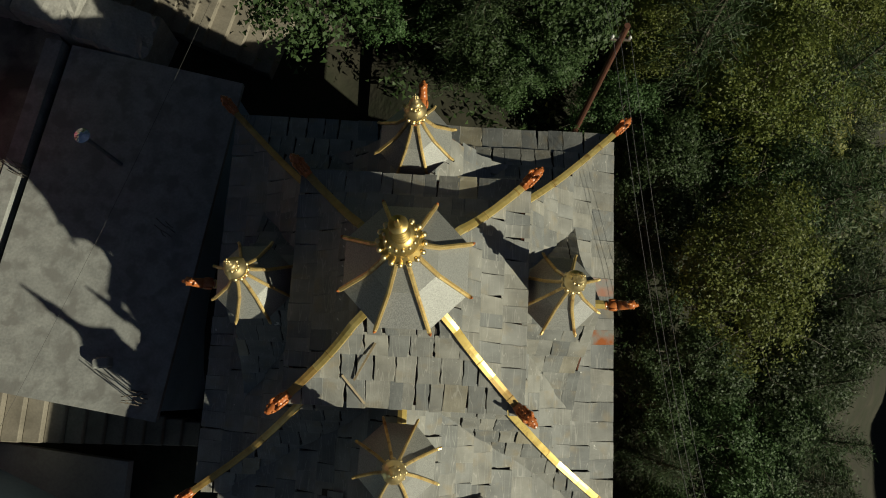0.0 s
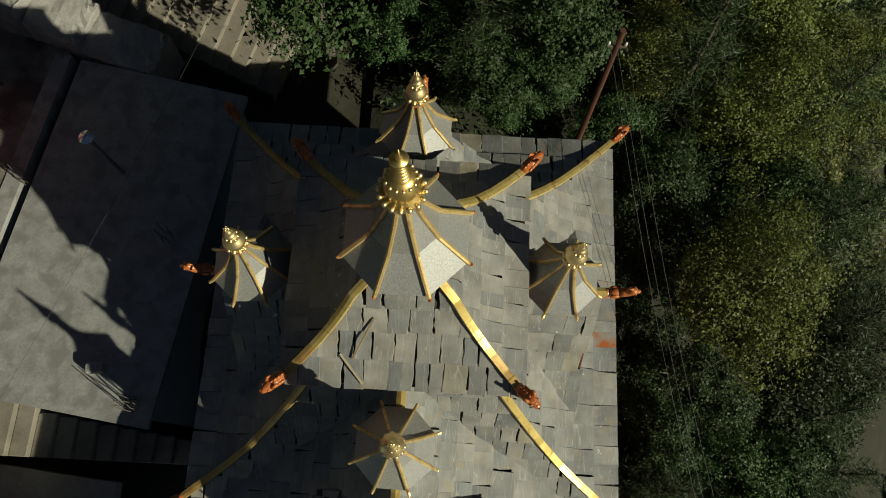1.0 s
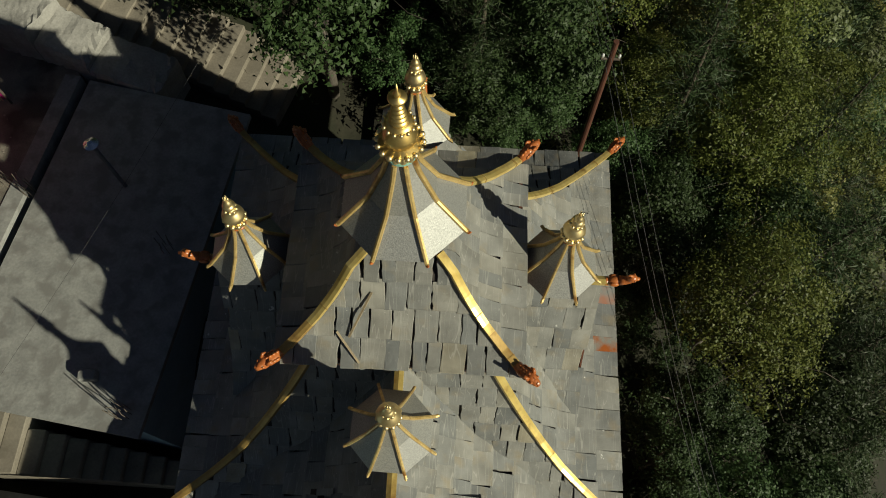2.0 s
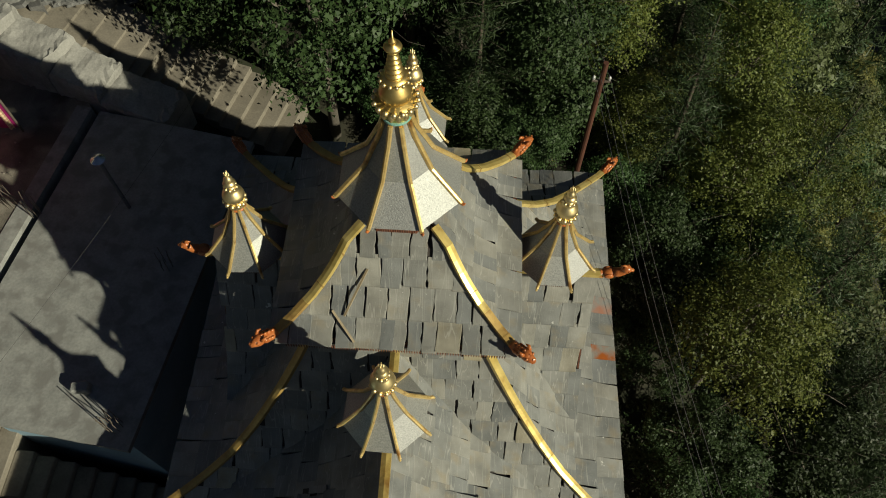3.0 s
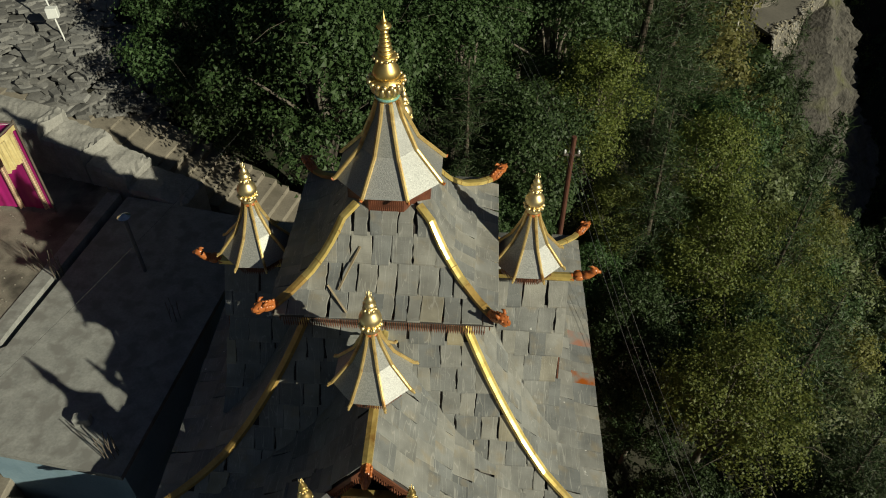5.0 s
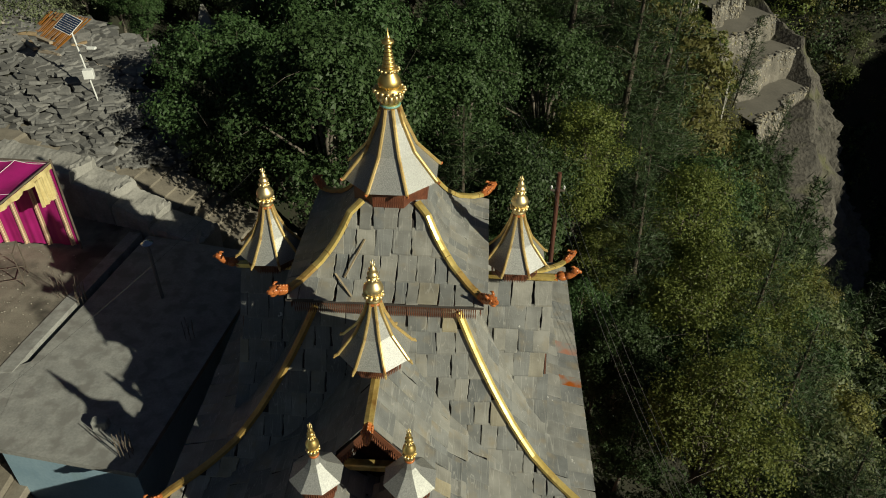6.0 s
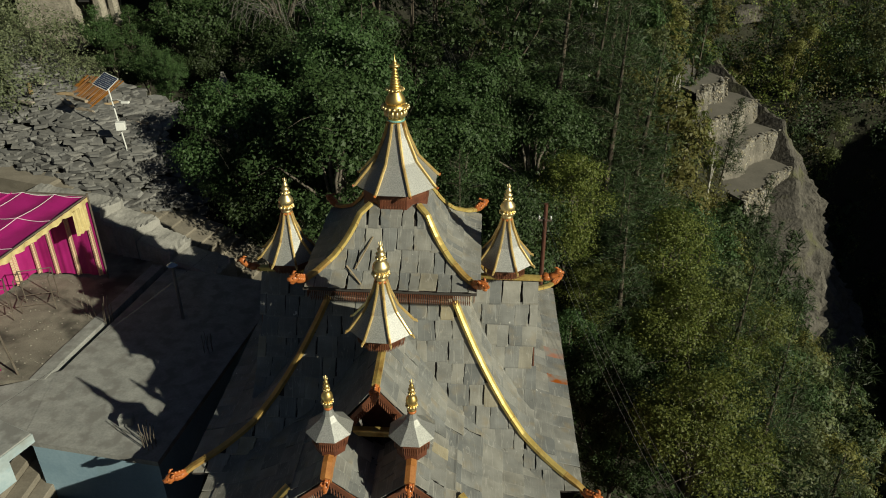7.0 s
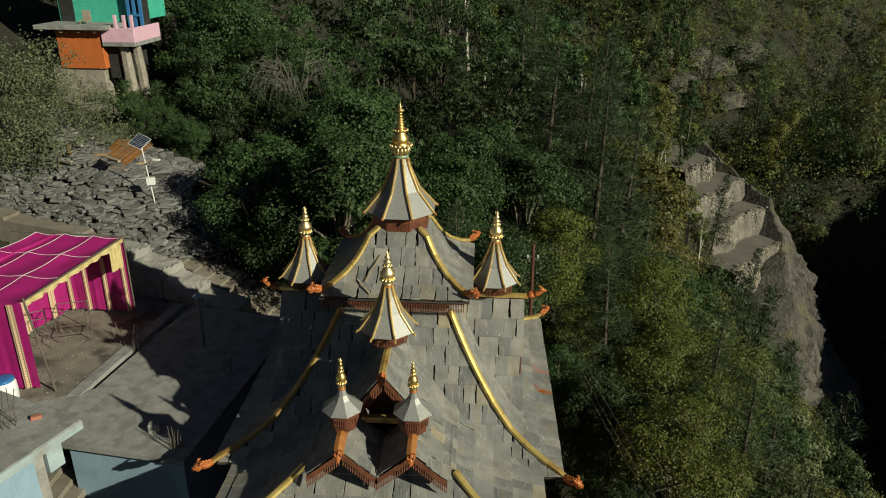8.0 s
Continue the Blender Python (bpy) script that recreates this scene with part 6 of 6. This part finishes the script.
for x, y, s in ((17.6, 46, 0.85), (18.6, 47.2, 0.9), (19.3, 45.6, 0.75), (24.5, 56, 0.9), (9.4, 41, 1.0), (10.2, 42.2, 0.9), (0.5, 62, 1.1), (2.2, 63, 1.0), (-1.5, 65, 1.1), (25.8, 55, 0.8)):
    put("birch", x, y, s)
near_count = len(spots)
while len(spots) < near_count + 250 and tries < 60000:
    tries += 1
    y = 24 + 200 * rng.random() ** 1.7
    x = rng.uniform(-0.72 * y - 6, 0.80 * y + 10)
    if not free(x, y) or any(math.hypot(x - a, y - b) < 0.95 * (s + 0.9) * (1 + y / 110) for a, b, s in spots):
        continue
    if bare(x, y) or headroom(x, y) < 2.5:
        continue
    put(rng.choice(["far_sage", "far_sage", "far_olive", "far_olive", "far_sage", "far_pine"] if x > 0.24 * y + 3 else ["far_green", "far_green", "far_green", "far_dark", "far_dark", "far_pine"]), x, y, min(rng.uniform(0.8, 1.3) * (1 + y / 220), headroom(x, y) / 8.0))


# trees on the steep slope above the gorge
made = 0
while made < 75 and tries < 70000:
    tries += 1
    run = rng.uniform(30, 82)
    x, y = 1.8 + run * rng.uniform(0.40, 0.68), run - 16.4
    if x < 14 or bare(x, y) or headroom(x, y) < 2.5 or any(math.hypot(x - a, y - b) < 1.7 * (s + 0.3) for a, b, s in spots):
        continue
    made += 1
    put(rng.choice(["far_dark", "far_sage", "far_sage", "far_pine", "far_olive", "far_sage"]), x, y, min(rng.uniform(0.8, 1.25), headroom(x, y) / 7.5))


TWIG = surface("grey_twigs", (0.10, 0.095, 0.085), (0.17, 0.16, 0.145), 0.9, bump=0)


def bare_tree(x, y, z, h, seed):
    """A leafless tree: forked limbs that end in long drooping grey twigs."""
    r = random.Random(seed)
    t = thing("bare_tree", "leafless grey tree with long drooping twigs", "tree", "hillside trees", at=(x, y, z))
    part("trunk", tube([(0, 0, -0.6), (0.08, 0.05, h * 0.4), (0.0, 0.1, h * 0.72)], [0.13, 0.10, 0.06], 8), TWIG, t)
    twigs = []
    for k in range(13):
        a = r.uniform(0, 2 * math.pi)
        reach = r.uniform(0.9, 2.2)
        tip = Vector((reach * math.cos(a), reach * math.sin(a), h * r.uniform(0.85, 1.05)))
        root = Vector((0, 0.08, h * r.uniform(0.5, 0.72)))
        part("limb", tube([root, root.lerp(tip, 0.5) + Vector((0, 0, 0.35)), tip], [0.05, 0.032, 0.016], 5), BARK, t)
        for j in range(9):
            p = root.lerp(tip, r.uniform(0.55, 1.0))
            out = Vector((math.cos(a + r.uniform(-1.3, 1.3)), math.sin(a + r.uniform(-1.3, 1.3)), 0)) * r.uniform(0.5, 1.4)
            fall = r.uniform(0.2, 1.3)
            twigs.append(tube([p, p + out * 0.6 + Vector((0, 0, 0.2)), p + out + Vector((0, 0, -fall * 0.4)), p + out * 1.15 + Vector((0, 0, -fall))], [0.012, 0.009, 0.006, 0.003], 4))
    part("twig_spray", join(*twigs), TWIG, t)["kind"] = "stuff"


bare_tree(-7.6, 20.5, ground(-7.6, 20.5), 7.2, 5)
bare_tree(7.6, 33.0, ground(7.6, 33.0), 6.5, 8)


def undergrowth(label, n, per, box_, size, spread, mat, seed):
    """Low bushes over the slope: one scatter of leaves."""
    r = np.random.default_rng(seed)
    cs = []
    while len(cs) < n:
        x, y = r.uniform(box_[0], box_[1]), r.uniform(box_[2], box_[3])
        if (x < 4.6 and not free(x, y)) or bare(x, y) or (9.5 < x < 15 and y < 9 and r.random() < 0.55):
            continue
        if box_[3] > 60 and not (-0.72 * y - 8 < x < 0.8 * y + 14):
            continue
        cs.append((x, y, ground(x, y) + min(r.uniform(0.0, 1.0) * spread * 1.6, max(0.2, headroom(x, y)))))
    v, q = leaves(r, np.array(cs), r.uniform(0.5, 1.1, size=n) * spread, per, size, size * 0.6, None, 0, 0.1, 3)
    tagged(part("undergrowth", fast_mesh("undergrowth", v, q, mat), None), label, "undergrowth", kind="stuff")


undergrowth("low green bushes covering the slope", 2100, 34, (-14, 24, -12, 34), 0.17, 0.36, LEAF_DARK, 31)
undergrowth("low olive bushes covering the slope", 800, 34, (2, 34, 6, 46), 0.17, 0.42, LEAF_OLIVE, 32)
undergrowth("distant dark bushes covering the hillside", 2300, 38, (-110, 170, 26, 220), 0.32, 0.9, LEAF_DARK, 33)
undergrowth("distant olive bushes covering the hillside", 2200, 38, (0, 180, 24, 220), 0.30, 0.9, LEAF_OLIVE, 34)
undergrowth("olive scrub below the far terraces", 1500, 30, (18, 42, 34, 73), 0.26, 0.55, LEAF_OLIVE, 35)


def woods(label, n, per, size, mat, seed, y0, y1, slim=1.0, right=0.0):
    """Far woods: crowns of leaf sprays, more than one could count."""
    r = np.random.default_rng(seed)
    cs, sp, out = [], [], []
    k = 0
    while k < n:
        y = y0 + (y1 - y0) * r.random() ** 1.3
        x = r.uniform(-0.72 * y - 8 if not right else right * y, 0.9 * y + 20)
        if bare(x, y) or not free(x, y):
            continue
        h = r.uniform(4.0, 7.5) * (1 + y / 500)
        h = min(h, headroom(x, y))
        if h < 2:
            continue
        k += 1
        g = ground(x, y)
        for j in range(9):
            q = (j + 0.5) / 9
            w = h * 0.30 * slim * math.sin(math.pi * (0.12 + 0.85 * (1 - q) ** 1.2)) * 1.1
            a = r.uniform(0, 6.28)
            cs.append((x + w * 0.8 * math.cos(a), y + w * 0.8 * math.sin(a), g + h * (0.15 + 0.85 * q)))
            out.append((math.cos(a), math.sin(a), 0.4))
            sp.append(w * 0.36)
    v, q = leaves(r, np.array(cs), np.array(sp), per, size, size * 0.6, np.array(out), 1.3, 0.2, 3)
    tagged(part("far_woods", fast_mesh("far_woods", v, q, mat), None), label, "woods", kind="stuff")


woods("far dark green woods on the hillside", 560, 14, 0.55, LEAF_DARK, 41, 68, 300)
woods("far green woods on the hillside", 560, 14, 0.52, LEAF_GREEN, 42, 68, 300)
woods("far lime-green woods on the sunny slope", 800, 22, 0.34, LEAF_LIME, 46, 88, 300, right=0.2)
woods("far olive woods on the sunny slope", 1000, 18, 0.36, LEAF_OLIVE, 43, 72, 320, right=0.08)
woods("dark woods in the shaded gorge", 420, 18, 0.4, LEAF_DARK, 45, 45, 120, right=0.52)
woods("far pine woods on the hillside", 500, 18, 0.55, NEEDLE, 44, 68, 300, slim=0.6)
